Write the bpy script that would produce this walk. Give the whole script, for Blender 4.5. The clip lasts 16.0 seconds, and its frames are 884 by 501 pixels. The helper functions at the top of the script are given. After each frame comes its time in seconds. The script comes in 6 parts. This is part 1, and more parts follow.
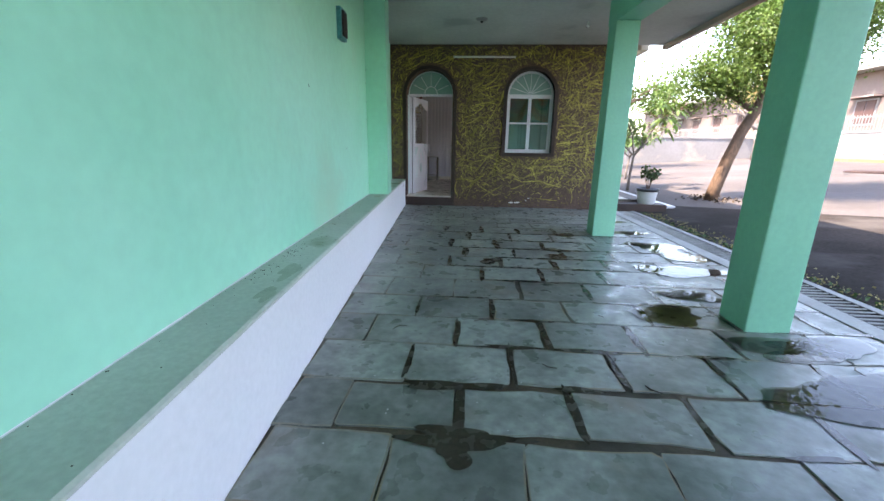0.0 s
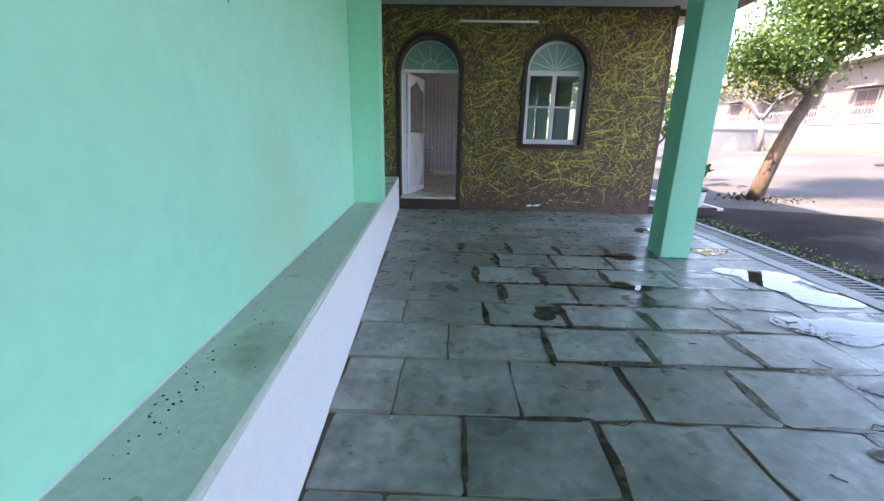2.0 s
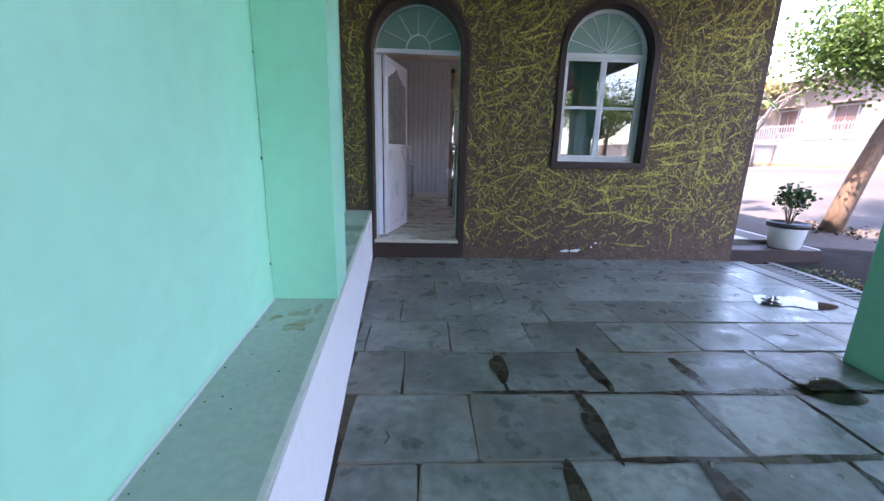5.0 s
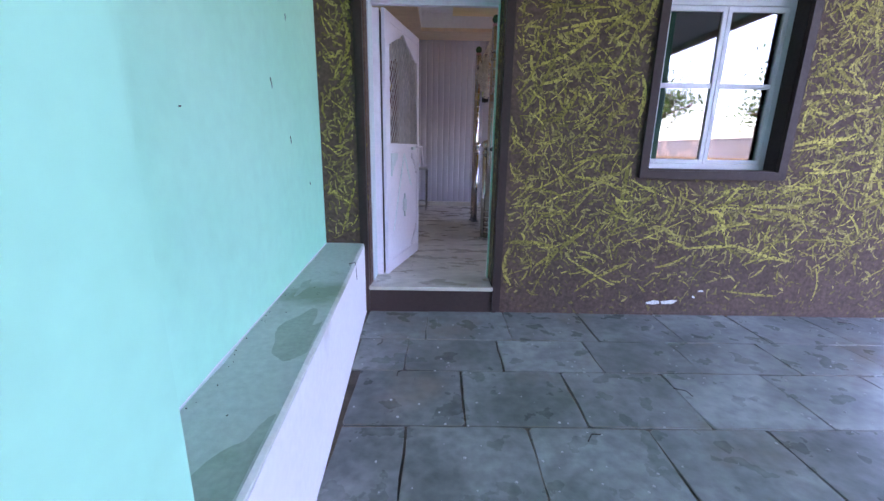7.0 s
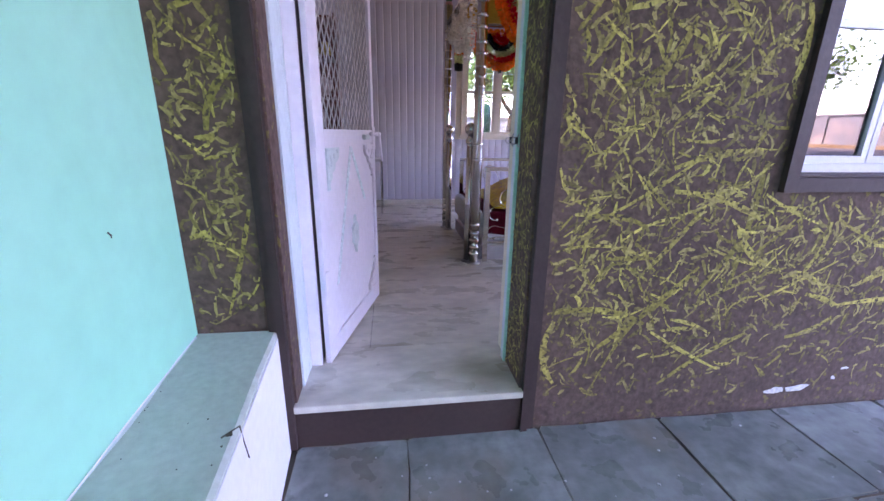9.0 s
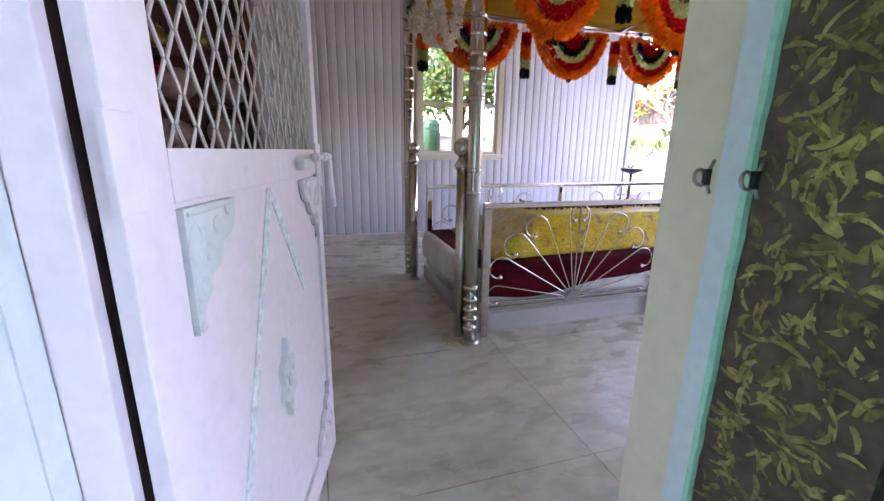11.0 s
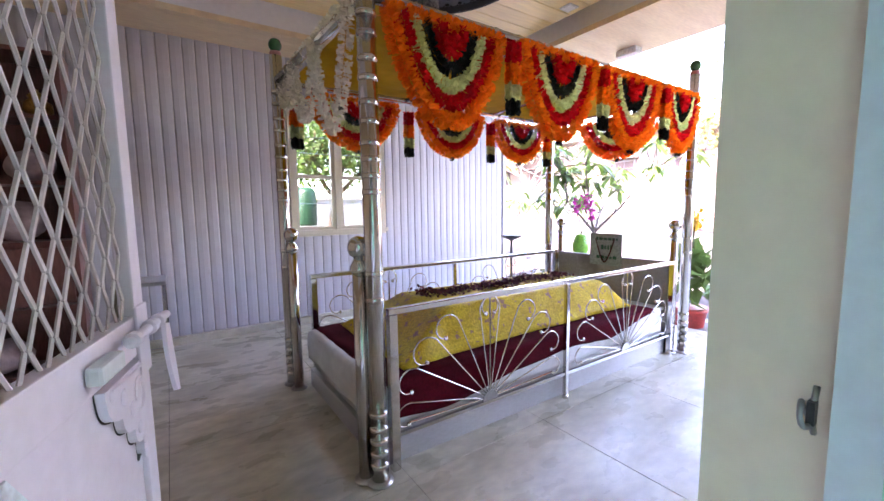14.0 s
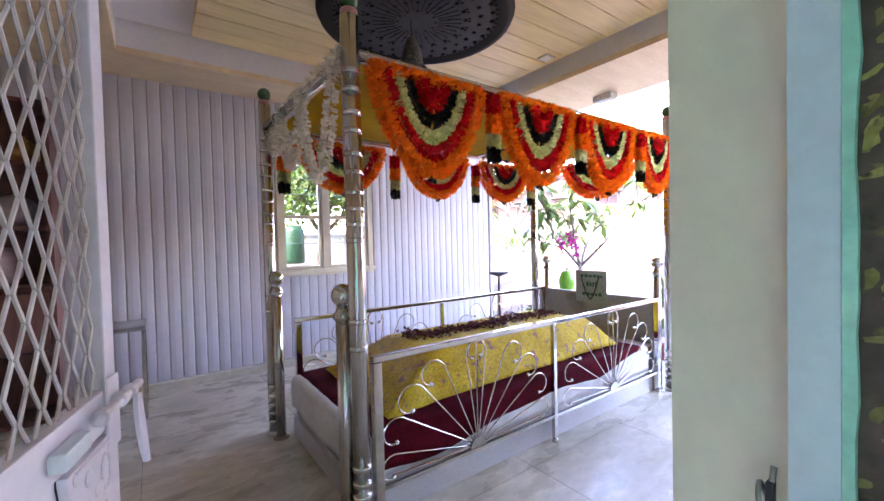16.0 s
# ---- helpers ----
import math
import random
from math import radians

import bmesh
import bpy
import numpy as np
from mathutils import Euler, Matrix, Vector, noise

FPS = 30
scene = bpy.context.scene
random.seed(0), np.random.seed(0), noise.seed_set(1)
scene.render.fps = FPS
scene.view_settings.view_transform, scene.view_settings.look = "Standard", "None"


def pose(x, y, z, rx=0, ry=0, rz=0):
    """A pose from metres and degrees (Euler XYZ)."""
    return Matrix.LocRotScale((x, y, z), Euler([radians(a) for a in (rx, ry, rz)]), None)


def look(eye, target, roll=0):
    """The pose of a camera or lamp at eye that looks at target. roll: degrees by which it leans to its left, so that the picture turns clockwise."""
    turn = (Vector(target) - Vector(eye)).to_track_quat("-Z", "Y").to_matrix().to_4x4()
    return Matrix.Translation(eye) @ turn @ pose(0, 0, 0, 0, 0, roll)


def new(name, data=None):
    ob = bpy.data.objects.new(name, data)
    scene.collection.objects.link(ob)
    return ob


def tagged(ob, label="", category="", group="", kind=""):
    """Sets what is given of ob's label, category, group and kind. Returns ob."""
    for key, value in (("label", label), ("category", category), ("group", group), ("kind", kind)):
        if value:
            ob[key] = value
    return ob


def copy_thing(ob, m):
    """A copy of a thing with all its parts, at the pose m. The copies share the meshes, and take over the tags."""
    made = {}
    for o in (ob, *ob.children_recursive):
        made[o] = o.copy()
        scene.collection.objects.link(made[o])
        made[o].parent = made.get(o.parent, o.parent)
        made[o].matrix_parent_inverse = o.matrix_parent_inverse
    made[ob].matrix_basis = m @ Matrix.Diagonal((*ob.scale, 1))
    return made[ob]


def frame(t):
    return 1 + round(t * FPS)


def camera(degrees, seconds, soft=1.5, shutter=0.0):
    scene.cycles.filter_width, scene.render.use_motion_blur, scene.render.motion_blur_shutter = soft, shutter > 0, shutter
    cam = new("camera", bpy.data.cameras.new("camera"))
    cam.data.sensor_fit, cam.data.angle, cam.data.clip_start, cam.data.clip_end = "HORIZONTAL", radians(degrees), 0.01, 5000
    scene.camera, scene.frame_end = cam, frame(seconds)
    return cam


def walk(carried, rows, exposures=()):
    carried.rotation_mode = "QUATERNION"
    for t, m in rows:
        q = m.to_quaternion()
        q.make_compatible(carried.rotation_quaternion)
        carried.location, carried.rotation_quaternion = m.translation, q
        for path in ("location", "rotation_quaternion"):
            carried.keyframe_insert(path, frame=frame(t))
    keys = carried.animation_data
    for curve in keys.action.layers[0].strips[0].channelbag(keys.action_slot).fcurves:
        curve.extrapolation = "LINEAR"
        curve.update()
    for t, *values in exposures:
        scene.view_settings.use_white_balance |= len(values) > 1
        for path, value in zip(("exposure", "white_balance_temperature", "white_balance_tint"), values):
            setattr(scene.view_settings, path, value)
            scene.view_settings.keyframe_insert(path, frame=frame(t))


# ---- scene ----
cam = camera(95.8, 16.0)
PATH = [
    (0, (0.164, 0.108, 1.25), (0.03, 2.038, 0.742), 1.0),
    (0.5, (0.06, 0.522, 1.237), (-0.083, 2.447, 0.714), 1.2),
    (1, (-0.031, 0.913, 1.227), (-0.159, 2.83, 0.672), 0.7),
    (1.5, (-0.143, 1.355, 1.239), (-0.245, 3.273, 0.681), 0.9),
    (2, (-0.294, 1.766, 1.22), (-0.345, 3.689, 0.672), 1.1),
    (2.5, (-0.391, 2.163, 1.239), (-0.38, 4.098, 0.737), 1.1),
    (3, (-0.454, 2.591, 1.27), (-0.422, 4.542, 0.83), 1.1),
    (3.5, (-0.495, 2.973, 1.29), (-0.454, 4.926, 0.86), 1.4),
    (3.7, (-0.52, 3.121, 1.298), (-0.47, 5.072, 0.864), 1.7),
    (5.8, (-0.675, 4.781, 1.175), (-0.57, 6.715, 0.677), 1.0),
    (6, (-0.673, 4.925, 1.189), (-0.592, 6.861, 0.693), 1.0),
    (6.5, (-0.653, 5.325, 1.234), (-0.653, 7.267, 0.756), 1.3),
    (7, (-0.68, 5.734, 1.248), (-0.664, 7.672, 0.755), 1.0),
    (7.5, (-0.674, 6.108, 1.238), (-0.601, 8.043, 0.739), -0.4),
    (8, (-0.715, 6.516, 1.264), (-0.589, 8.44, 0.732), 0.4),
    (8.5, (-0.752, 6.884, 1.253), (-0.584, 8.791, 0.673), 1.3),
    (9, (-0.807, 7.241, 1.281), (-0.556, 9.141, 0.712), 0.8),
    (9.2, (-0.83, 7.373, 1.269), (-0.546, 9.273, 0.713), 1.1),
    (11.3, (-0.897, 8.534, 1.288), (-0.273, 10.378, 0.83), 0.4),
    (11.5, (-0.884, 8.563, 1.278), (-0.217, 10.398, 0.842), 0.2),
    (12, (-0.848, 8.666, 1.298), (-0.05, 10.459, 0.912), 0.0),
    (12.5, (-0.827, 8.744, 1.307), (0.076, 10.496, 0.965), 0.0),
    (13, (-0.832, 8.799, 1.347), (0.162, 10.508, 1.045), -0.2),
    (13.5, (-0.842, 8.85, 1.42), (0.229, 10.52, 1.163), -0.5),
    (14, (-0.841, 8.853, 1.474), (0.276, 10.498, 1.265), -0.8),
    (14.5, (-0.836, 8.851, 1.517), (0.316, 10.478, 1.363), -1.3),
    (15, (-0.832, 8.842, 1.537), (0.342, 10.457, 1.434), -1.4),
    (15.5, (-0.831, 8.838, 1.539), (0.349, 10.451, 1.472), -1.4),
    (16, (-0.826, 8.825, 1.537), (0.342, 10.447, 1.49), -1.4),
]
EXPOSURES = [(0.0, 3.58, 7600, 22), (3.5, 3.76, 6900, 26), (6.0, 3.97, 6600, 37), (7.0, 4.38, 6400, 44), (9.0, 4.72, 6550, 54), (11.3, 4.98, 7250, 37), (16.0, 5.17, 6950, 38)]
walk(cam, [(t, look(e, g, r)) for t, e, g, r in PATH], EXPOSURES)

# ---- world and sun ----
world = bpy.data.worlds.new("world")
scene.world = world
world.use_nodes = True
wn = world.node_tree
sky = wn.nodes.new("ShaderNodeTexSky")
sky.sky_type = "NISHITA"
sky.sun_disc = False
sky.sun_elevation = radians(54)
SUN_DIR = Vector((0.93, 0.38, -1.38)).normalized()
sky.sun_rotation = math.atan2(-SUN_DIR.x, -SUN_DIR.y)
wn.links.new(sky.outputs[0], wn.nodes["Background"].inputs[0])
wn.nodes["Background"].inputs[1].default_value = 0.15
sun = new("sun", bpy.data.lights.new("sun", "SUN"))
sun.data.energy, sun.data.angle, sun.data.color = 2.0, radians(0.5), (1.0, 0.93, 0.84)
sun.rotation_mode = "QUATERNION"
sun.rotation_quaternion = SUN_DIR.to_track_quat("-Z", "Y")

# ---- materials ----


def material(name, c1, c2=None, scale=2.0, rough=0.6, metal=0.0, bump=0.1, fine=60.0, stain=None, stain_scale=0.6, stain_at=(0.62, 0.7), vary=0.0, spec=0.5, rough2=None, grain=0.25, stretch=None, island=0.0, sheen=0.0, trans=0.0):
    """Two colours blended by a broad noise, a fine grain, an optional stain, relief, and a change from piece to piece."""
    m = bpy.data.materials.new(name)
    m.use_nodes = True
    nt = m.node_tree
    n, link = nt.nodes, nt.links.new
    b = n["Principled BSDF"]
    geo = n.new("ShaderNodeNewGeometry")
    src = geo.outputs["Position"]
    if stretch:
        mp = n.new("ShaderNodeMapping")
        mp.inputs["Scale"].default_value = stretch
        link(src, mp.inputs[0])
        src = mp.outputs[0]

    def noise_tex(sc, detail=4.0):
        t = n.new("ShaderNodeTexNoise")
        t.inputs["Scale"].default_value = sc
        t.inputs["Detail"].default_value = detail
        link(src, t.inputs["Vector"])
        return t.outputs["Fac"]

    def blend(kind, fac, a, c):
        x = n.new("ShaderNodeMix")
        x.data_type, x.blend_type = "RGBA", kind
        for sock, v in ((x.inputs[0], fac), (x.inputs[6], a), (x.inputs[7], c)):
            if isinstance(v, (int, float)):
                sock.default_value = v
            elif isinstance(v, tuple):
                sock.default_value = (*v, 1)
            else:
                link(v, sock)
        return x.outputs[2]

    def ramp(v, lo, hi):
        r = n.new("ShaderNodeMapRange")
        r.inputs[1].default_value, r.inputs[2].default_value = lo, hi
        link(v, r.inputs[0])
        return r.outputs[0]

    c2 = c2 or tuple(v * 0.85 for v in c1)
    big = ramp(noise_tex(scale), 0.35, 0.65)
    col = blend("MIX", big, c1, c2)
    small = noise_tex(fine, 6.0)
    g = n.new("ShaderNodeMapRange")
    g.inputs[1].default_value, g.inputs[2].default_value, g.inputs[3].default_value, g.inputs[4].default_value = 0.3, 0.7, 1 - grain, 1 + grain
    link(small, g.inputs[0])
    col = blend("MULTIPLY", 1.0, col, (1, 1, 1))
    hsv = n.new("ShaderNodeHueSaturation")
    link(col, hsv.inputs["Color"])
    link(g.outputs[0], hsv.inputs["Value"])
    col = hsv.outputs[0]
    if vary or island:
        src_r = n.new("ShaderNodeObjectInfo").outputs["Random"] if vary else geo.outputs["Random Per Island"]
        k = vary or island
        v = n.new("ShaderNodeMapRange")
        v.inputs[3].default_value, v.inputs[4].default_value = 1 - k, 1 + k
        link(src_r, v.inputs[0])
        h2 = n.new("ShaderNodeHueSaturation")
        link(col, h2.inputs["Color"])
        link(v.outputs[0], h2.inputs["Value"])
        col = h2.outputs[0]
    if stain:
        col = blend("MIX", ramp(noise_tex(stain_scale, 8.0), *stain_at), col, stain)
    link(col, b.inputs["Base Color"])
    b.inputs["Metallic"].default_value = metal
    b.inputs["Specular IOR Level"].default_value = spec
    if rough2 is None:
        b.inputs["Roughness"].default_value = rough
    else:
        r = n.new("ShaderNodeMapRange")
        r.inputs[1].default_value, r.inputs[2].default_value, r.inputs[3].default_value, r.inputs[4].default_value = 0.35, 0.65, rough, rough2
        link(noise_tex(scale * 2.3), r.inputs[0])
        link(r.outputs[0], b.inputs["Roughness"])
    if sheen:
        b.inputs["Sheen Weight"].default_value = sheen
    if bump:
        bp = n.new("ShaderNodeBump")
        bp.inputs["Strength"].default_value = bump
        bp.inputs["Distance"].default_value = 0.01
        link(small, bp.inputs["Height"])
        link(bp.outputs[0], b.inputs["Normal"])
    if trans:
        tl_, mx = n.new("ShaderNodeBsdfTranslucent"), n.new("ShaderNodeMixShader")
        link(col, tl_.inputs[0])
        mx.inputs[0].default_value = trans
        link(b.outputs[0], mx.inputs[1])
        link(tl_.outputs[0], mx.inputs[2])
        link(mx.outputs[0], n["Material Output"].inputs[0])
    return m


M = {}
M["mint"] = material("mint_wall_paint", (0.285, 0.76, 0.55), (0.39, 0.85, 0.66), 0.55, 0.55, bump=0.035, fine=14, grain=0.03, stain=(0.42, 0.70, 0.52), stain_scale=0.7, stain_at=(0.6, 0.8))
M["green"] = material("green_pillar_paint", (0.20, 0.58, 0.40), (0.22, 0.62, 0.43), 1.2, 0.5, bump=0.08, fine=30, grain=0.04, stain=(0.30, 0.50, 0.30), stain_scale=1.6, stain_at=(0.7, 0.8))
M["sage"] = material("sage_bench_top", (0.46, 0.51, 0.45), (0.56, 0.61, 0.55), 1.0, 0.6, bump=0.15, fine=40, grain=0.08, stain=(0.27, 0.33, 0.23), stain_scale=1.9, stain_at=(0.62, 0.74))
M["plinth"] = material("white_plinth_paint", (0.84, 0.84, 0.86), (0.80, 0.80, 0.82), 1.0, 0.6, bump=0.12, fine=30, grain=0.03, stain=(0.6, 0.58, 0.55), stain_scale=2.0, stain_at=(0.68, 0.8))
M["ceil"] = material("grey_white_ceiling", (0.62, 0.62, 0.58), (0.52, 0.52, 0.49), 0.9, 0.8, bump=0.2, fine=20, grain=0.06, stain=(0.40, 0.40, 0.38), stain_scale=0.9)
M["brown"] = material("brown_textured_wall", (0.098, 0.062, 0.051), (0.124, 0.079, 0.063), 6.0, 0.8, bump=0.5, fine=35, grain=0.3, stain=(0.20, 0.16, 0.05), stain_scale=30.0, stain_at=(0.60, 0.70), spec=0.2)
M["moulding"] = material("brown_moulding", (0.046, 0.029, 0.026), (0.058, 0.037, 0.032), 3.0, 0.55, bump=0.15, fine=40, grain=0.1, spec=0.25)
M["gold"] = material("yellow_brush_strokes", (0.43, 0.355, 0.08), (0.29, 0.235, 0.06), 7.0, 0.65, bump=0.4, fine=70, grain=0.35, island=0.45, stain=(0.075, 0.052, 0.035), stain_scale=48.0, stain_at=(0.52, 0.60), spec=0.2)
M["khaki"] = material("khaki_paint_dabs", (0.34, 0.275, 0.085), (0.20, 0.155, 0.06), 9.0, 0.7, bump=0.3, fine=70, grain=0.3, island=0.45, stain=(0.07, 0.05, 0.035), stain_scale=60.0, stain_at=(0.55, 0.66), spec=0.2)
M["stone"] = material("grey_green_flagstone", (0.145, 0.165, 0.145), (0.275, 0.296, 0.268), 2.6, 0.24, bump=0.22, fine=16, grain=0.26, vary=0.26, rough2=0.48, stain=(0.22, 0.175, 0.125), stain_scale=1.6, stain_at=(0.58, 0.76))
M["mortar"] = material("brown_damp_mortar", (0.12, 0.09, 0.058), (0.065, 0.049, 0.031), 2.6, 0.4, bump=0.3, fine=60, grain=0.2, rough2=0.75, spec=0.3, stain=(0.045, 0.037, 0.026), stain_scale=1.5, stain_at=(0.50, 0.56))
M["stoneedge"] = material("silt_stained_stone_edge", (0.205, 0.195, 0.155), (0.20, 0.215, 0.19), 5.0, 0.35, bump=0.15, fine=30, grain=0.2, stain=(0.25, 0.19, 0.12), stain_scale=3.0, stain_at=(0.45, 0.6))
M["wetmud"] = material("dark_wet_stain", (0.038, 0.033, 0.023), (0.054, 0.046, 0.032), 5.0, 0.16, bump=0.05, fine=40, grain=0.2, rough2=0.35, spec=0.4)
M["kerb"] = material("grey_concrete_edge", (0.34, 0.34, 0.31), (0.26, 0.26, 0.24), 1.6, 0.6, bump=0.25, fine=50, grain=0.12, stain=(0.16, 0.15, 0.13), stain_scale=1.2)
M["ground"] = material("pale_courtyard_concrete", (0.105, 0.092, 0.085), (0.072, 0.063, 0.058), 0.35, 0.9, bump=0.3, fine=12, grain=0.12, stain=(0.068, 0.06, 0.054), stain_scale=0.45, stain_at=(0.52, 0.7), spec=0.15)
# Near black base: building and tree shade is put into this colour.
M["apron"] = material("shade_dark_asphalt", (0.022, 0.019, 0.016), (0.036, 0.031, 0.027), 0.9, 0.95, bump=0.5, fine=25, grain=0.25, stain=(0.085, 0.077, 0.07), stain_scale=0.8, stain_at=(0.54, 0.75), spec=0.05)
M["marble"] = material("worn_white_marble", (0.62, 0.59, 0.50), (0.50, 0.475, 0.39), 1.8, 0.22, bump=0.05, fine=11, grain=0.13, vary=0.05, rough2=0.42, stretch=(0.9, 1.7, 1), stain=(0.31, 0.28, 0.20), stain_scale=2.1, stain_at=(0.50, 0.78))
M["joint"] = material("dark_floor_joint", (0.16, 0.14, 0.12), None, 4, 0.8)
M["slab"] = material("grey_marble_slab", (0.50, 0.50, 0.51), (0.40, 0.40, 0.41), 1.5, 0.3, bump=0.05, fine=30, grain=0.06, stretch=(1, 1, 2.5))
M["pvc"] = material("white_pvc_panel", (0.53, 0.52, 0.58), (0.49, 0.48, 0.54), 0.7, 0.34, bump=0.02, fine=20, grain=0.02, vary=0.02)
M["cream"] = material("cream_wall_paint", (0.80, 0.71, 0.53), (0.74, 0.67, 0.52), 1.3, 0.55, bump=0.08, fine=25, grain=0.04, stain=(0.52, 0.50, 0.42), stain_scale=1.5)
M["wood"] = material("honey_ceiling_boards", (0.88, 0.70, 0.36), (0.83, 0.64, 0.30), 1.5, 0.28, bump=0.05, fine=10, grain=0.08, stretch=(0.4, 4, 1), island=0.06)
M["soffit"] = material("beige_wood_grain_soffit", (0.82, 0.66, 0.44), (0.75, 0.58, 0.37), 3.0, 0.4, bump=0.06, fine=22, grain=0.08, stretch=(0.6, 3, 1))
M["white"] = material("white_tray_paint", (0.86, 0.85, 0.84), (0.82, 0.81, 0.80), 1.0, 0.6, bump=0.05, fine=25, grain=0.03)
M["steel"] = material("polished_steel", (0.62, 0.60, 0.58), (0.56, 0.55, 0.53), 5.0, 0.06, 1.0, 0.01, grain=0.05, rough2=0.13)
M["iron"] = material("dull_steel", (0.45, 0.45, 0.45), (0.38, 0.37, 0.36), 6.0, 0.3, 1.0, 0.05, grain=0.1)
M["doorpaint"] = material("lilac_white_door_paint", (0.80, 0.76, 0.84), (0.74, 0.71, 0.79), 1.6, 0.4, bump=0.1, fine=35, grain=0.04, stain=(0.55, 0.68, 0.68), stain_scale=1.8, stain_at=(0.64, 0.74))
M["frameblue"] = material("pale_blue_frame_paint", (0.56, 0.66, 0.70), (0.62, 0.70, 0.72), 2.5, 0.45, bump=0.12, fine=40, grain=0.05, stain=(0.40, 0.68, 0.58), stain_scale=2.6, stain_at=(0.66, 0.74))
M["framegreen"] = material("mint_frame_edge", (0.25, 0.62, 0.46), (0.32, 0.68, 0.54), 4.0, 0.5, bump=0.2, fine=50, grain=0.1)
M["winframe"] = material("white_window_frame", (0.70, 0.70, 0.72), (0.62, 0.62, 0.64), 2.0, 0.4, bump=0.06, grain=0.04)
M["creamframe"] = material("cream_window_frame", (0.62, 0.57, 0.44), (0.56, 0.52, 0.42), 2.0, 0.4, bump=0.06, grain=0.04)
M["aqua"] = material("pale_aqua_board", (0.22, 0.36, 0.31), (0.27, 0.41, 0.36), 1.5, 0.35, bump=0.03, grain=0.03)
M["black"] = material("black_fixture", (0.018, 0.017, 0.018), (0.03, 0.028, 0.028), 5.0, 0.4, bump=0.1, grain=0.2)
M["disc"] = material("black_embossed_disc", (0.022, 0.022, 0.027), (0.034, 0.034, 0.04), 6.0, 0.5, bump=0.1, grain=0.2, spec=0.2)
M["discedge"] = material("dark_brown_rim", (0.014, 0.011, 0.010), None, 4.0, 0.6, spec=0.10)
M["bellmetal"] = material("grey_woven_metal", (0.26, 0.25, 0.23), (0.12, 0.11, 0.10), 40.0, 0.4, 0.3, 0.4, grain=0.3)
M["dark"] = material("dark_drain_bottom", (0.02, 0.018, 0.016), None, 4.0, 0.7)
M["maroon"] = material("maroon_velvet", (0.095, 0.004, 0.012), (0.06, 0.003, 0.008), 5.0, 0.9, bump=0.25, fine=90, grain=0.25, spec=0.08)
M["satin"] = material("white_satin_sheet", (0.66, 0.67, 0.68), (0.56, 0.57, 0.58), 3.0, 0.4, bump=0.15, fine=15, grain=0.08)
M["yellow"] = material("yellow_brocade", (0.58, 0.41, 0.025), (0.46, 0.31, 0.018), 7.0, 0.5, spec=0.12, bump=0.35, fine=75, grain=0.3, stain=(0.30, 0.17, 0.10), stain_scale=19.0, stain_at=(0.60, 0.64))
M["yellowsatin"] = material("yellow_satin_canopy", (0.72, 0.44, 0.025), (0.58, 0.33, 0.012), 3.0, 0.6, bump=0.2, fine=8, grain=0.1, spec=0.08, trans=0.35)
M["orange"] = material("orange_flowers", (0.98, 0.23, 0.008), (1.0, 0.30, 0.012), 8.0, 0.7, bump=0, grain=0.1, island=0.12, trans=0.6)
M["red"] = material("red_flowers", (0.66, 0.010, 0.012), (0.78, 0.018, 0.016), 8.0, 0.7, bump=0, grain=0.1, island=0.15, trans=0.6)
M["pale"] = material("pale_green_flowers", (0.74, 0.80, 0.36), (0.80, 0.85, 0.44), 8.0, 0.7, bump=0, grain=0.1, island=0.12, trans=0.6)
M["blackfl"] = material("black_green_flowers", (0.012, 0.016, 0.010), (0.02, 0.03, 0.018), 8.0, 0.6, bump=0, grain=0.1, island=0.4)
M["whitefl"] = material("ivory_flowers", (0.84, 0.81, 0.68), (0.88, 0.85, 0.76), 8.0, 0.7, bump=0, grain=0.1, island=0.12, trans=0.6)
M["petal"] = material("dried_rose_petals", (0.07, 0.008, 0.010), (0.12, 0.015, 0.015), 20.0, 0.8, bump=0, grain=0.2, island=0.5)
M["orchid"] = material("magenta_orchid", (0.42, 0.02, 0.22), (0.52, 0.05, 0.30), 12, 0.6, bump=0, island=0.25, trans=0.4)
M["leafa"] = material("tree_leaves", (0.060, 0.115, 0.020), (0.10, 0.165, 0.032), 1.2, 0.55, bump=0, grain=0.1, island=0.4, trans=0.4)
M["leafb"] = material("frangipani_leaves", (0.08, 0.155, 0.032), (0.13, 0.21, 0.055), 2.0, 0.4, bump=0, grain=0.1, island=0.35, trans=0.4)
M["leafdark"] = material("shrub_leaves", (0.03, 0.07, 0.02), (0.06, 0.11, 0.03), 4.0, 0.5, bump=0, island=0.4, trans=0.4)
M["leafdry"] = material("dry_yellow_leaves", (0.30, 0.27, 0.10), (0.36, 0.30, 0.12), 1.0, 0.6, bump=0, island=0.3, trans=0.4)
M["bark"] = material("brown_bark", (0.15, 0.09, 0.055), (0.08, 0.052, 0.034), 6.0, 0.85, bump=0.8, fine=30, grain=0.3, stretch=(1, 1, 0.35))
M["paleb"] = material("grey_smooth_bark", (0.15, 0.125, 0.11), (0.10, 0.085, 0.075), 5.0, 0.75, bump=0.3, fine=30, grain=0.15)
M["potwhite"] = material("white_plastic_pot", (0.70, 0.70, 0.68), (0.60, 0.60, 0.58), 3.0, 0.45, bump=0.08, grain=0.05)
M["potblack"] = material("black_plastic_rim", (0.02, 0.02, 0.025), None, 3.0, 0.4)
M["soil"] = material("dark_soil", (0.05, 0.035, 0.025), None, 20, 0.9, bump=0.6)
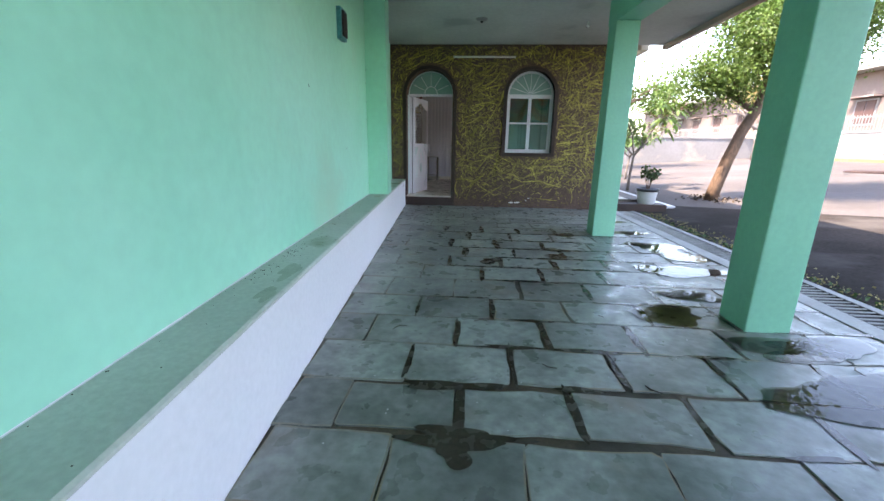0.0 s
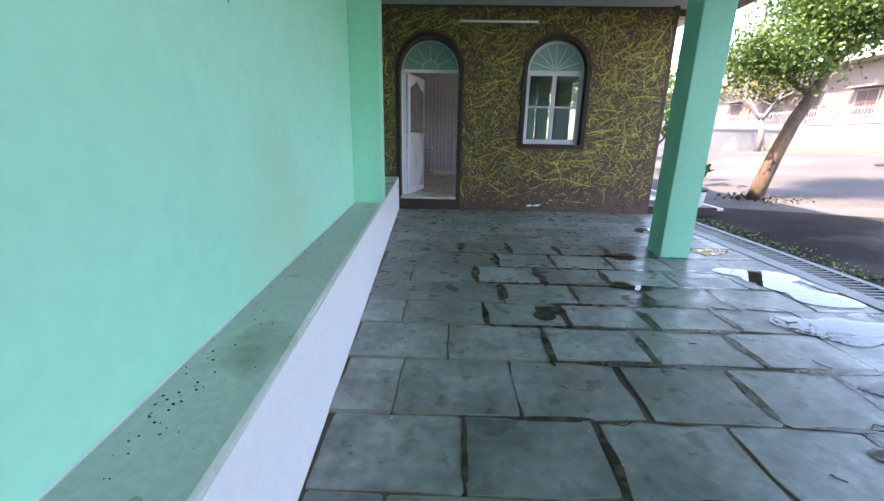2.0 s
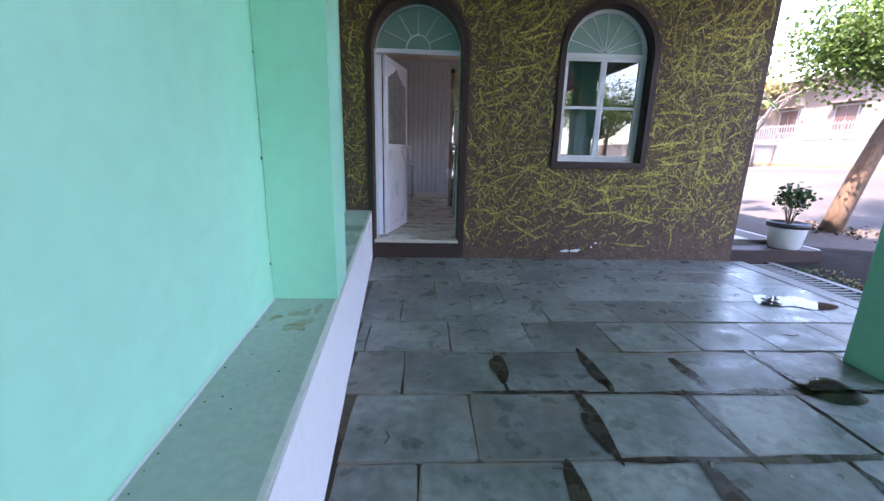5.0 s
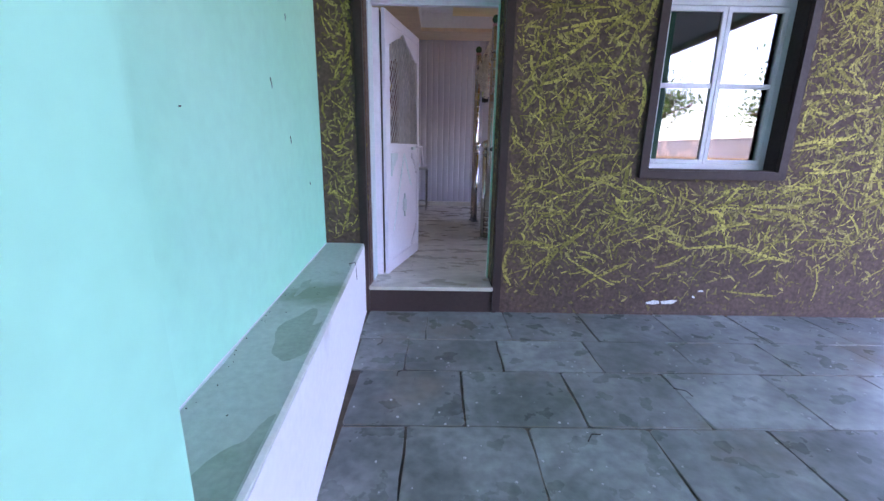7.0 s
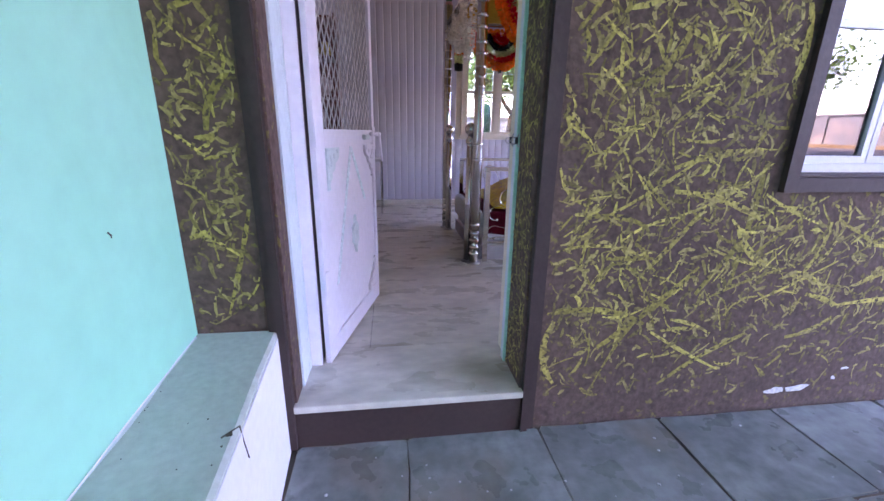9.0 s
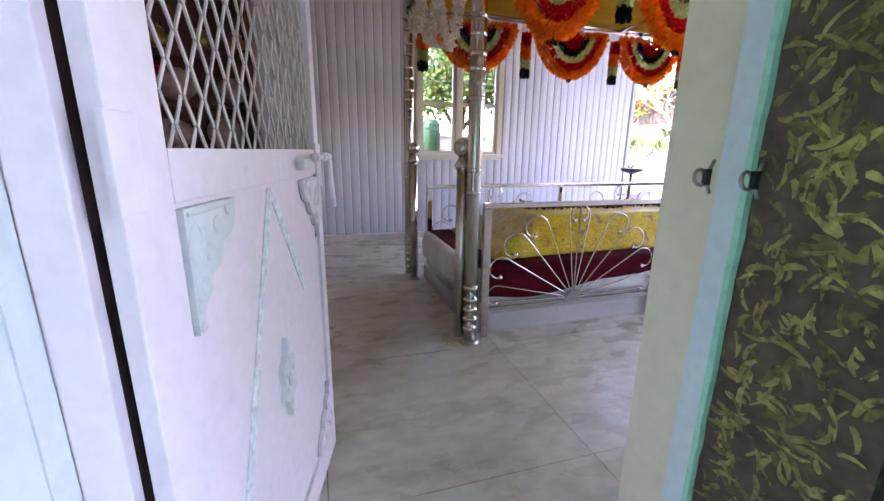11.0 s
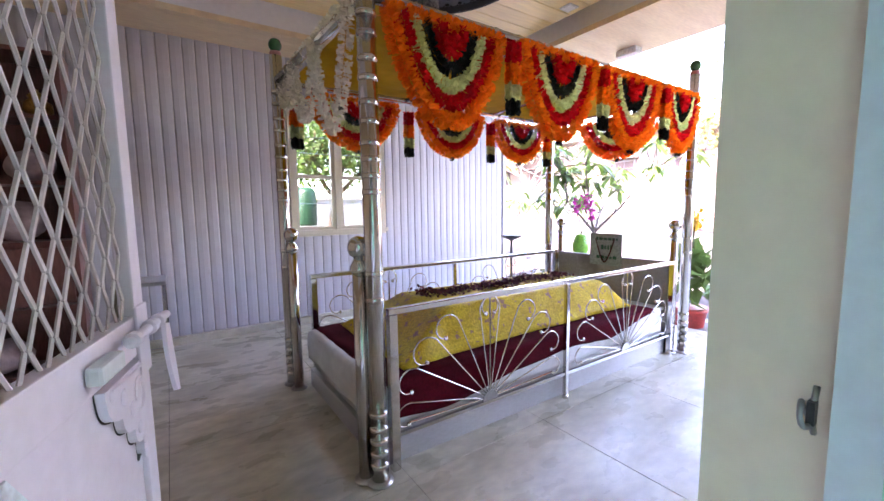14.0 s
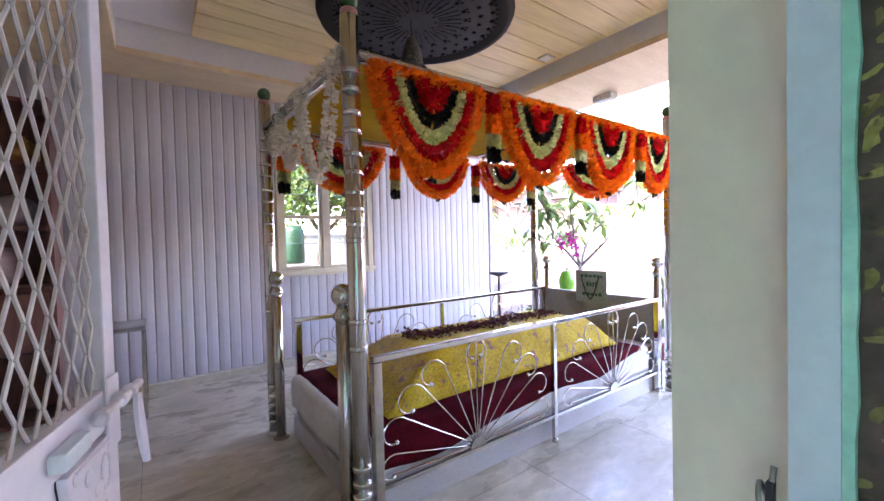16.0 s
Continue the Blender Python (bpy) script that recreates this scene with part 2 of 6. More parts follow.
M["compound"] = material("whitewashed_wall", (0.20, 0.197, 0.20), (0.16, 0.156, 0.152), 0.5, 0.8, bump=0.2, fine=8, grain=0.08, stain=(0.42, 0.34, 0.27), stain_scale=0.5, stain_at=(0.56, 0.75))
M["house"] = material("pale_pink_plaster", (0.155, 0.12, 0.107), (0.13, 0.10, 0.09), 0.4, 0.8, bump=0.15, fine=6, grain=0.06, stain=(0.36, 0.31, 0.28), stain_scale=0.4)
M["shutter"] = material("brown_shutter", (0.07, 0.035, 0.03), None, 3.0, 0.6)
M["salmon"] = material("salmon_eave_paint", (0.62, 0.40, 0.30), (0.66, 0.50, 0.42), 1.2, 0.7, bump=0.15, fine=20, grain=0.06)
M["teal"] = material("teal_painted_metal", (0.05, 0.30, 0.32), (0.04, 0.22, 0.26), 5.0, 0.45)
M["pink"] = material("pink_plastic_ring", (0.55, 0.25, 0.24), None, 5.0, 0.4)
M["greenglass"] = material("green_glass_ball", (0.03, 0.11, 0.035), None, 5.0, 0.1)
M["cabinet"] = material("maroon_wood", (0.17, 0.06, 0.05), (0.12, 0.045, 0.04), 4.0, 0.4, bump=0.1, stretch=(1, 1, 0.2))
M["cloth"] = material("white_cloth_bundle", (0.62, 0.58, 0.58), (0.5, 0.46, 0.46), 5.0, 0.8, bump=0.2, fine=20)
M["sack"] = material("mauve_cloth", (0.40, 0.30, 0.31), (0.28, 0.21, 0.22), 5.0, 0.8, bump=0.2, fine=20)
M["brass"] = material("old_brass", (0.45, 0.30, 0.10), None, 6.0, 0.3, 1.0)
M["bluepot"] = material("blue_glazed_pot", (0.05, 0.10, 0.16), None, 4.0, 0.25)
M["greenvase"] = material("lime_green_vase", (0.16, 0.45, 0.04), None, 4.0, 0.3)
M["drumgreen"] = material("dark_green_plastic", (0.006, 0.045, 0.018), None, 4.0, 0.4)
M["rust"] = material("rusty_water_stain", (0.42, 0.40, 0.28), (0.46, 0.48, 0.38), 18.0, 0.6, bump=0.05, grain=0.15, stain=(0.36, 0.26, 0.12), stain_scale=14.0, stain_at=(0.5, 0.62))
M["damp"] = material("damp_sage_patch", (0.33, 0.39, 0.31), (0.40, 0.46, 0.38), 9.0, 0.45, bump=0.05, grain=0.1)
M["sign"] = material("grey_green_sign", (0.24, 0.32, 0.28), (0.30, 0.36, 0.32), 4.0, 0.4)
M["redpot"] = material("red_plastic", (0.42, 0.04, 0.03), None, 4.0, 0.4)
M["yellowfl"] = material("yellow_blossom", (0.75, 0.45, 0.02), None, 8.0, 0.6, island=0.2, trans=0.3)
M["earth"] = material("ochre_earth", (0.26, 0.17, 0.08), (0.20, 0.13, 0.06), 2.0, 0.9, bump=0.4, fine=15)
M["signtext"] = material("green_sign_writing", (0.01, 0.10, 0.05), None, 4.0, 0.5)
M["flake"] = material("bare_white_plaster", (0.72, 0.70, 0.68), None, 20.0, 0.8, bump=0.3)
M["plastic"] = material("off_white_plastic", (0.68, 0.68, 0.66), None, 3.0, 0.4)
M["debris"] = material("dry_debris", (0.07, 0.05, 0.035), (0.04, 0.03, 0.02), 30.0, 0.8, island=0.5)
M["speck"] = material("white_paint_specks", (0.62, 0.62, 0.6), None, 30.0, 0.7)
M["aquamark"] = material("faded_aqua_marks", (0.60, 0.77, 0.80), (0.70, 0.76, 0.82), 3.0, 0.4, bump=0)


def glass(name, tint, rough=0.0, ior=1.5):
    """A thin clear pane: it lets light straight through and mirrors by angle."""
    m = bpy.data.materials.new(name)
    m.use_nodes = True
    n, link = m.node_tree.nodes, m.node_tree.links.new
    n.remove(n["Principled BSDF"])
    tr, gl, fr, mx = (n.new(k) for k in ("ShaderNodeBsdfTransparent", "ShaderNodeBsdfGlossy", "ShaderNodeFresnel", "ShaderNodeMixShader"))
    tr.inputs[0].default_value = (*tint, 1)
    gl.inputs["Roughness"].default_value = rough
    fr.inputs[0].default_value = ior
    link(fr.outputs[0], mx.inputs[0])
    link(tr.outputs[0], mx.inputs[1])
    link(gl.outputs[0], mx.inputs[2])
    link(mx.outputs[0], n["Material Output"].inputs[0])
    return m


M["glass"] = glass("window_glass", (0.66, 0.71, 0.69))
M["mirrorglass"] = glass("reflective_film_glass", (0.42, 0.46, 0.45), 0.0, 2.7)
M["water"] = glass("puddle_water", (0.60, 0.57, 0.50), 0.0, 1.33)

# ---- building helpers ----


def thing(name, label, category, loc=(0, 0, 0), rz=0.0, group="", kind=""):
    ob = new(name)
    ob.empty_display_size = 0.1
    ob.matrix_basis = pose(*loc, 0, 0, rz)
    return tagged(ob, label, category, group, kind)


def part(name, bm, mat, parent=None, label="", smooth=False):
    me = bpy.data.meshes.new(name)
    bm.to_mesh(me)
    bm.free()
    me.materials.append(M[mat])
    if smooth:
        me.polygons.foreach_set("use_smooth", [True] * len(me.polygons))
    ob = new(name, me)
    ob.parent = parent
    return tagged(ob, label)


def solid(name, bm, mat, label, category, kind="", smooth=False, group=""):
    return tagged(part(name, bm, mat, None, "", smooth), label, category, group, kind)


def soup(name, verts, faces, mat, parent=None, label=""):
    me = bpy.data.meshes.new(name)
    me.from_pydata(verts, [], faces)
    me.materials.append(M[mat])
    ob = new(name, me)
    ob.parent = parent
    return tagged(ob, label)


def bx(a, b, bm=None, bevel=0.0):
    """A box from corner a to corner b, with rounded edges where asked."""
    bm = bm or bmesh.new()
    vs = bmesh.ops.create_cube(bm, size=1)["verts"]
    for v in vs:
        v.co = Vector([(a[i] + b[i]) / 2 + v.co[i] * (b[i] - a[i]) for i in range(3)])
    if bevel:
        es = list({e for v in vs for e in v.link_edges})
        bmesh.ops.bevel(bm, geom=es, offset=bevel, segments=2, affect="EDGES", profile=0.6)
    return bm


def hexa(pts, bm=None):
    """A block from four floor points and four points above them."""
    bm = bm or bmesh.new()
    v = [bm.verts.new(p) for p in pts]
    for f in ((3, 2, 1, 0), (4, 5, 6, 7), (0, 1, 5, 4), (1, 2, 6, 5), (2, 3, 7, 6), (3, 0, 4, 7)):
        bm.faces.new([v[i] for i in f])
    return bm


def rod(p, q, r, bm=None, seg=10, r2=None):
    bm = bm or bmesh.new()
    p, q = Vector(p), Vector(q)
    d = q - p
    m = Matrix.Translation((p + q) / 2) @ d.to_track_quat("Z", "Y").to_matrix().to_4x4()
    bmesh.ops.create_cone(bm, cap_ends=True, segments=seg, radius1=r, radius2=r if r2 is None else r2, depth=d.length, matrix=m)
    return bm


def ball(c, r, bm=None, seg=12, squash=1.0):
    bm = bm or bmesh.new()
    bmesh.ops.create_uvsphere(bm, u_segments=seg, v_segments=seg // 2 + 2, radius=r, matrix=Matrix.Translation(c) @ Matrix.Diagonal((1, 1, squash, 1)))
    return bm


def lathe(profile, c=(0, 0, 0), seg=20, bm=None):
    """A turned shape from (radius, height) steps."""
    bm = bm or bmesh.new()
    rings = []
    for r, z in profile:
        rings.append([bm.verts.new((c[0] + r * math.cos(a), c[1] + r * math.sin(a), c[2] + z)) for a in (2 * math.pi * i / seg for i in range(seg))])
    for a, b in zip(rings, rings[1:]):
        for i in range(seg):
            bm.faces.new((a[i], a[(i + 1) % seg], b[(i + 1) % seg], b[i]))
    bm.faces.new(rings[0][::-1])
    bm.faces.new(rings[-1])
    return bm


def tube(pts, r, bm=None, seg=6, ends=None):
    """A bent bar along points; ends: radius at the last point."""
    bm = bm or bmesh.new()
    pts = [Vector(p) for p in pts]
    rings, k = [], len(pts) - 1
    side = None
    for i, p in enumerate(pts):
        d = (pts[min(i + 1, k)] - pts[max(i - 1, 0)]).normalized()
        if side is None:
            side = d.orthogonal().normalized()
        side = (side - d * side.dot(d)).normalized()
        up = d.cross(side)
        rr = r if ends is None else r + (ends - r) * i / k
        rings.append([bm.verts.new(p + (side * math.cos(a) + up * math.sin(a)) * rr) for a in (2 * math.pi * j / seg for j in range(seg))])
    for a, b in zip(rings, rings[1:]):
        for j in range(seg):
            bm.faces.new((a[j], a[(j + 1) % seg], b[(j + 1) % seg], b[j]))
    bm.faces.new(rings[0][::-1])
    bm.faces.new(rings[-1])
    return bm


def u_shape(cx, h, z0, zs, n=20):
    """The outline of an arched opening: up the one side, over the arch and down the other."""
    arc = [(cx + h * math.cos(a), zs + h * math.sin(a)) for a in (math.pi - math.pi * i / n for i in range(n + 1))]
    return [(cx - h, z0)] + arc + [(cx + h, z0)]


def band(inner, outer, y0, y1, closed=False, bm=None):
    """A moulding between two outlines, from y0 to y1."""
    bm = bm or bmesh.new()
    n = len(inner)
    rows = [[bm.verts.new((x, y, z)) for x, z in line] for y in (y0, y1) for line in (inner, outer)]
    fi, fo, bi, bo = rows
    for i in range(n if closed else n - 1):
        j = (i + 1) % n
        bm.faces.new((fi[i], fo[i], fo[j], fi[j]))
        bm.faces.new((bi[i], bi[j], bo[j], bo[i]))
        bm.faces.new((fi[i], fi[j], bi[j], bi[i]))
        bm.faces.new((fo[i], bo[i], bo[j], fo[j]))
    if not closed:
        bm.faces.new((fi[0], bi[0], bo[0], fo[0]))
        bm.faces.new((fi[-1], fo[-1], bo[-1], bi[-1]))
    bmesh.ops.recalc_face_normals(bm, faces=bm.faces)
    return bm


def blob(cx, cy, rx, ry, z, n=28, rough=0.35, seed=0, bm=None):
    """A flat patch with an uneven outline."""
    bm = bm or bmesh.new()
    rnd = random.Random(seed)
    ph = [rnd.uniform(0, 6.28) for _ in range(5)]
    vs = []
    for i in range(n):
        a = 2 * math.pi * i / n
        k = 1 + rough * sum(math.sin((j + 2) * a + ph[j]) / (j + 1.5) for j in range(5)) * 0.6
        vs.append(bm.verts.new((cx + rx * k * math.cos(a), cy + ry * k * math.sin(a), z)))
    bm.faces.new(vs)
    return bm

# ---- large structure: veranda ----
W = 8.69       # outer face of the shrine's south wall
W2 = 9.085      # its inner face
FL = 0.19      # floor level of the shrine
N = 13.45      # inner face of the north wall
CZ = 3.17      # veranda ceiling


def wall_x(y):
    return -0.895 - 0.0735 * y


def bench_x(y):
    return -0.595 - 0.0745 * y


Y0, Y1 = -7.5, W
solid("wall_west", hexa([(wall_x(Y0) - 0.3, Y0, -0.3), (wall_x(Y0), Y0, -0.3), (wall_x(Y1), Y1, -0.3), (wall_x(Y1) - 0.3, Y1, -0.3),
                         (wall_x(Y0) - 0.3, Y0, 4.6), (wall_x(Y0), Y0, 4.6), (wall_x(Y1), Y1, 4.6), (wall_x(Y1) - 0.3, Y1, 4.6)]),
      "mint", "mint green painted plaster veranda wall", "wall", "structure")
BT = 0.545
bench = thing("bench_ledge", "painted masonry ledge with white front and sage green top", "ledge", kind="structure")
part("front", hexa([(wall_x(Y0) + 0.002, Y0, -0.1), (bench_x(Y0), Y0, -0.1), (bench_x(Y1), Y1 - 0.003, -0.1), (wall_x(Y1) + 0.002, Y1 - 0.003, -0.1),
                    (wall_x(Y0) + 0.002, Y0, BT - 0.02), (bench_x(Y0), Y0, BT - 0.02), (bench_x(Y1), Y1 - 0.003, BT - 0.02), (wall_x(Y1) + 0.002, Y1 - 0.003, BT - 0.02)]),
     "plinth", bench, "white painted ledge front")
top = bmesh.new()
steps = 56
rnd = random.Random(3)
rows_v = []
for i in range(steps + 1):
    y = Y0 + (Y1 - 0.003 - Y0) * i / steps
    e = bench_x(y) - 0.004 + rnd.uniform(-0.004, 0.004)
    rows_v.append([top.verts.new(p) for p in ((wall_x(y) + 0.002, y, BT - 0.02), (wall_x(y) + 0.002, y, BT), (e - 0.012, y, BT), (e, y, BT - 0.008), (e, y, BT - 0.02))])
for a, b in zip(rows_v, rows_v[1:]):
    for k in range(4):
        top.faces.new((a[k], b[k], b[k + 1], a[k + 1]))
part("top", top, "sage", bench, "worn sage green ledge top with damp stains")
# pilaster on the ledge
pa, pb = 5.9, 6.26
solid("pilaster", hexa([(wall_x(pa) + 0.003, pa, BT + 0.002), (bench_x(pa) - 0.006, pa, BT + 0.002), (bench_x(pb) - 0.006, pb, BT + 0.002), (wall_x(pb) + 0.003, pb, BT + 0.002),
                        (wall_x(pa) + 0.003, pa, CZ), (bench_x(pa) - 0.006, pa, CZ), (bench_x(pb) - 0.006, pb, CZ), (wall_x(pb) + 0.003, pb, CZ)]),
      "mint", "green painted pilaster standing on the ledge", "pilaster", "structure")
niche = thing("wall_vent", "small teal metal vent box high on the green wall", "vent", (wall_x(4.5) + 0.002, 4.5, 2.4))
part("frame", bx((0, -0.09, -0.13), (0.05, 0.09, 0.16), bevel=0.006), "teal", niche)
part("flap", bx((0.052, -0.07, -0.10), (0.066, 0.07, 0.13), bevel=0.004), "dark", niche, "dark vent flap")

# shrine's south wall with the door's and the window's openings
DX, DH, DZ = -0.735, 0.48, 2.25
WX, WH, WB, WZ = 1.295, 0.475, 1.12, 2.25
TOPZ = 3.6


def arch_over(bm, cx, h, zs, ztop, y0, y1, n=16):
    pts = [(cx + h * math.cos(a), zs + h * math.sin(a)) for a in (math.pi - math.pi * i / n for i in range(n + 1))]
    for (x0, z0), (x1, z1) in zip(pts, pts[1:]):
        hexa([(x0, y0, z0), (x1, y0, z1), (x1, y1, z1), (x0, y1, z0), (x0, y0, ztop), (x1, y0, ztop), (x1, y1, ztop), (x0, y1, ztop)], bm)


def pierced(bm, y0, y1):
    for x0, x1, z0, z1 in ((-2.6, DX - DH, -0.1, TOPZ), (DX + DH, WX - WH, -0.1, TOPZ), (WX - WH, WX + WH, -0.1, WB), (WX + WH, 3.06, -0.1, TOPZ), (DX - DH, DX + DH, -0.1, 0.16)):
        bx((x0, y0, z0), (x1, y1, z1), bm)
    arch_over(bm, DX, DH, DZ, TOPZ, y0, y1)
    arch_over(bm, WX, WH, WZ, TOPZ, y0, y1)
    bmesh.ops.remove_doubles(bm, verts=bm.verts, dist=0.0005)
    return bm


south = solid("wall_south", pierced(bmesh.new(), W, 8.9), "brown", "dark brown textured wall with yellow brush strokes", "wall", "structure")
solid("wall_south_inside", pierced(bmesh.new(), 8.9, W2), "cream", "cream painted inner side of the shrine wall", "wall", "structure")

# brush strokes on that wall: long sweeps and small dabs
rnd = random.Random(11)
sv, sf = [], []


def clear_of_openings(x, z, k=0.07):
    for cx, h, z0, zs in ((DX, DH, -1, DZ), (WX, WH, WB - 0.06, WZ)):
        if abs(x - cx) < h + k and z0 < z < zs:
            return False
        if z >= zs and math.hypot(x - cx, z - zs) < h + k:
            return False
    return bench_x(W) - 0.30 < x < 3.04 and 0.04 < z < CZ - 0.02 and not (x < bench_x(W) + 0.02 and z < BT + 0.03)


def stroke(x, z, length, width, angle, bend):
    n = max(3, int(length / 0.05))
    base, pts = len(sv), []
    for i in range(n + 1):
        pts.append((x, z))
        x += math.cos(angle) * length / n
        z += math.sin(angle) * length / n
        angle += bend / n
    if not all(clear_of_openings(*p) for p in pts):
        return
    y = W - 0.0015 - rnd.uniform(0, 0.0025)
    for i, (px, pz) in enumerate(pts):
        q = pts[min(i + 1, n)], pts[max(i - 1, 0)]
        a = math.atan2(q[0][1] - q[1][1], q[0][0] - q[1][0]) + math.pi / 2
        w = width * (0.35 + 0.65 * math.sin(math.pi * (0.12 + 0.8 * i / n))) * rnd.uniform(0.75, 1.2) / 2
        sv.extend([(px + math.cos(a) * w, y, pz + math.sin(a) * w), (px - math.cos(a) * w, y, pz - math.sin(a) * w)])
    for i in range(n):
        sf.append((base + 2 * i, base + 2 * i + 1, base + 2 * i + 3, base + 2 * i + 2))


for _ in range(560):
    z = 0.06 + 3.1 * rnd.random() ** 0.9
    if z < 0.5 and rnd.random() < 1.0 - z:
        continue
    stroke(rnd.uniform(-1.5, 3.0), z, rnd.uniform(0.14, 0.55), rnd.uniform(0.012, 0.034), rnd.choice((rnd.uniform(0, 6.28), rnd.gauss(0.3, 0.3))), rnd.gauss(0, 0.6))
for _ in range(1700):
    z = 0.12 + 3.0 * rnd.random()
    if z > 0.55 or rnd.random() < z * 0.6:
        stroke(rnd.uniform(-1.5, 3.0), z, rnd.uniform(0.06, 0.20), rnd.uniform(0.007, 0.019), rnd.uniform(0, 6.28), rnd.gauss(0, 0.9))
tagged(soup("brush_strokes", sv, sf, "gold", south, "bright yellow paint sweeps"), kind="stuff")
sv, sf = [], []
for _ in range(9500):
    z = 0.10 + 3.05 * rnd.random()
    if z < 0.6 and rnd.random() < 1.05 - z * 1.3:
        continue
    stroke(rnd.uniform(-1.52, 3.0), z, rnd.uniform(0.02, 0.085), rnd.uniform(0.006, 0.018), rnd.uniform(0, 6.28), rnd.gauss(0, 1.1))
tagged(soup("paint_dabs", sv, sf, "khaki", south, "small khaki paint dabs"), kind="stuff")
fl = bmesh.new()
for fx, fz, a, b in ((1.02, 0.10, 0.045, 0.02), (1.14, 0.105, 0.06, 0.018), (1.38, 0.20, 0.02, 0.008), (1.33, 0.15, 0.012, 0.01)):
    blob(fx, fz, a, b, 0, 16, 0.5, int(fx * 100), fl)
for v in fl.verts:
    v.co = Vector((v.co.x, W - 0.0045, v.co.y))
part("bare_patches", fl, "flake", south, "white bare plaster patches")

# veranda floor slab, edge kerb and drain
solid("floor", bx((-1.9, Y0, -0.25), (3.02, W - 0.002, -0.007)), "mortar", "stone paved veranda floor with damp brown joints", "floor", "structure")
floor_ob = bpy.data.objects["floor"]
solid("kerb", bx((3.022, Y0, -0.25), (3.2, 8.66, 0.004), bevel=0.006), "kerb", "grey concrete strip beside the drain", "kerb", "structure")
solid("kerb_outer", bx((3.5, Y0, -0.25), (3.585, 8.66, -0.004), bevel=0.006), "kerb", "narrow concrete lip outside the drain", "kerb", "structure")
drain = thing("drain_channel", "long floor drain with black metal grating bars", "drain", (3.35, 0, 0), kind="structure")
part("channel", bx((-0.149, Y0, -0.25), (0.149, 8.66, -0.035)), "dark", drain)
for sx in (-0.145, 0.129):
    part("frame", bx((sx, Y0, -0.034), (sx + 0.016, 8.66, -0.003)), "dark", drain)
me = None
k = 0
y = -1.0
while y < 8.6:
    if me is None:
        me = part("bar", bx((-0.128, 0, -0.012), (0.128, 0.020, -0.003), bevel=0.003), "kerb", drain, "flat grey grating bar").data
        bpy.data.objects["bar"].location.y = y
    else:
        o = new("bar", me)
        o.parent = drain
        o.location = (0, y, 0)
    y += 0.074

# courtyard: one sheet, rising gently to the east
gb = bmesh.new()
xs = [-400, -60, -12, -3, 3.58, 4.5, 6, 9, 13, 18, 24, 60, 400]
ys = [-400, -60, -15, -3, 0, 4, 8, 12, 16, 24, 40, 80, 400]


def ground_z(x, y):
    return -0.06 + 1.0 * min(1.0, max(0.0, (x - 4) / 14.5))


grid = [[gb.verts.new((x, y, ground_z(x, y) if not (-3 < x < 3) else -0.3)) for y in ys] for x in xs]
for a, b in zip(grid, grid[1:]):
    for k in range(len(ys) - 1):
        gb.faces.new((a[k], b[k], b[k + 1], a[k + 1]))
solid("ground", gb, "ground", "sunlit pale concrete courtyard with dusty stains", "ground", "structure", True)
# Dark sheet shaped like the shade that building and tree throw on the paving.
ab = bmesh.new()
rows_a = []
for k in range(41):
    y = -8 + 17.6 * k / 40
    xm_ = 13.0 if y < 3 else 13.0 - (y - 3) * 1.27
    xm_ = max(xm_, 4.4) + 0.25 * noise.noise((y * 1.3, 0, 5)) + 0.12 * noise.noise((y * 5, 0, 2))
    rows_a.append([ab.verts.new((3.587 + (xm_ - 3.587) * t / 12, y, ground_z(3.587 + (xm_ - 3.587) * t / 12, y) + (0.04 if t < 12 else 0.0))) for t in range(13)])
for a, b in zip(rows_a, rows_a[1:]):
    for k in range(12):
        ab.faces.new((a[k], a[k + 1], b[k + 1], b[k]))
solid("apron", ab, "apron", "worn paving beside the drain with shade painted in dark", "pavement", "structure", True)

# veranda roof, beam and pillars
solid("ceiling", bx((-2.4, Y0, CZ), (2.95, W - 0.003, CZ + 0.16)), "ceil", "rough grey white concrete veranda ceiling", "ceiling", "structure")
solid("eave", bx((2.955, Y0, CZ + 0.02), (3.75, W + 0.15, CZ + 0.14)), "ceil", "projecting concrete eave slab", "eave", "structure")
solid("eave_edge", bx((3.755, Y0, CZ - 0.06), (3.84, W + 0.15, CZ + 0.30)), "salmon", "salmon painted eave edge", "eave", "structure")


def beam_x(y):
    return 2.33 - 0.062 * y


solid("beam",
      hexa([(beam_x(Y0), Y0, 2.86), (beam_x(Y0) + 0.31, Y0, 2.86), (beam_x(6.0) + 0.31, 6.31, 2.86), (beam_x(6.0), 6.31, 2.86),
            (beam_x(Y0), Y0, CZ - 0.002), (beam_x(Y0) + 0.31, Y0, CZ - 0.002), (beam_x(6.0) + 0.31, 6.31, CZ - 0.002), (beam_x(6.0), 6.31, CZ - 0.002)]),
      "green", "green painted concrete beam over the pillars", "beam", "structure")


def pillar(x, y):
    solid("pillar", bx((x, y, -0.01), (x + 0.31, y + 0.31, 2.858), bevel=0.012), "green", "square green painted concrete pillar on the veranda edge", "pillar", "structure", group="veranda pillars")


pillar(2.15, 2.88)
pillar(1.965, 6.0)
pillar(2.34, -0.25)
pillar(2.53, -3.4)
pillar(2.72, -6.5)

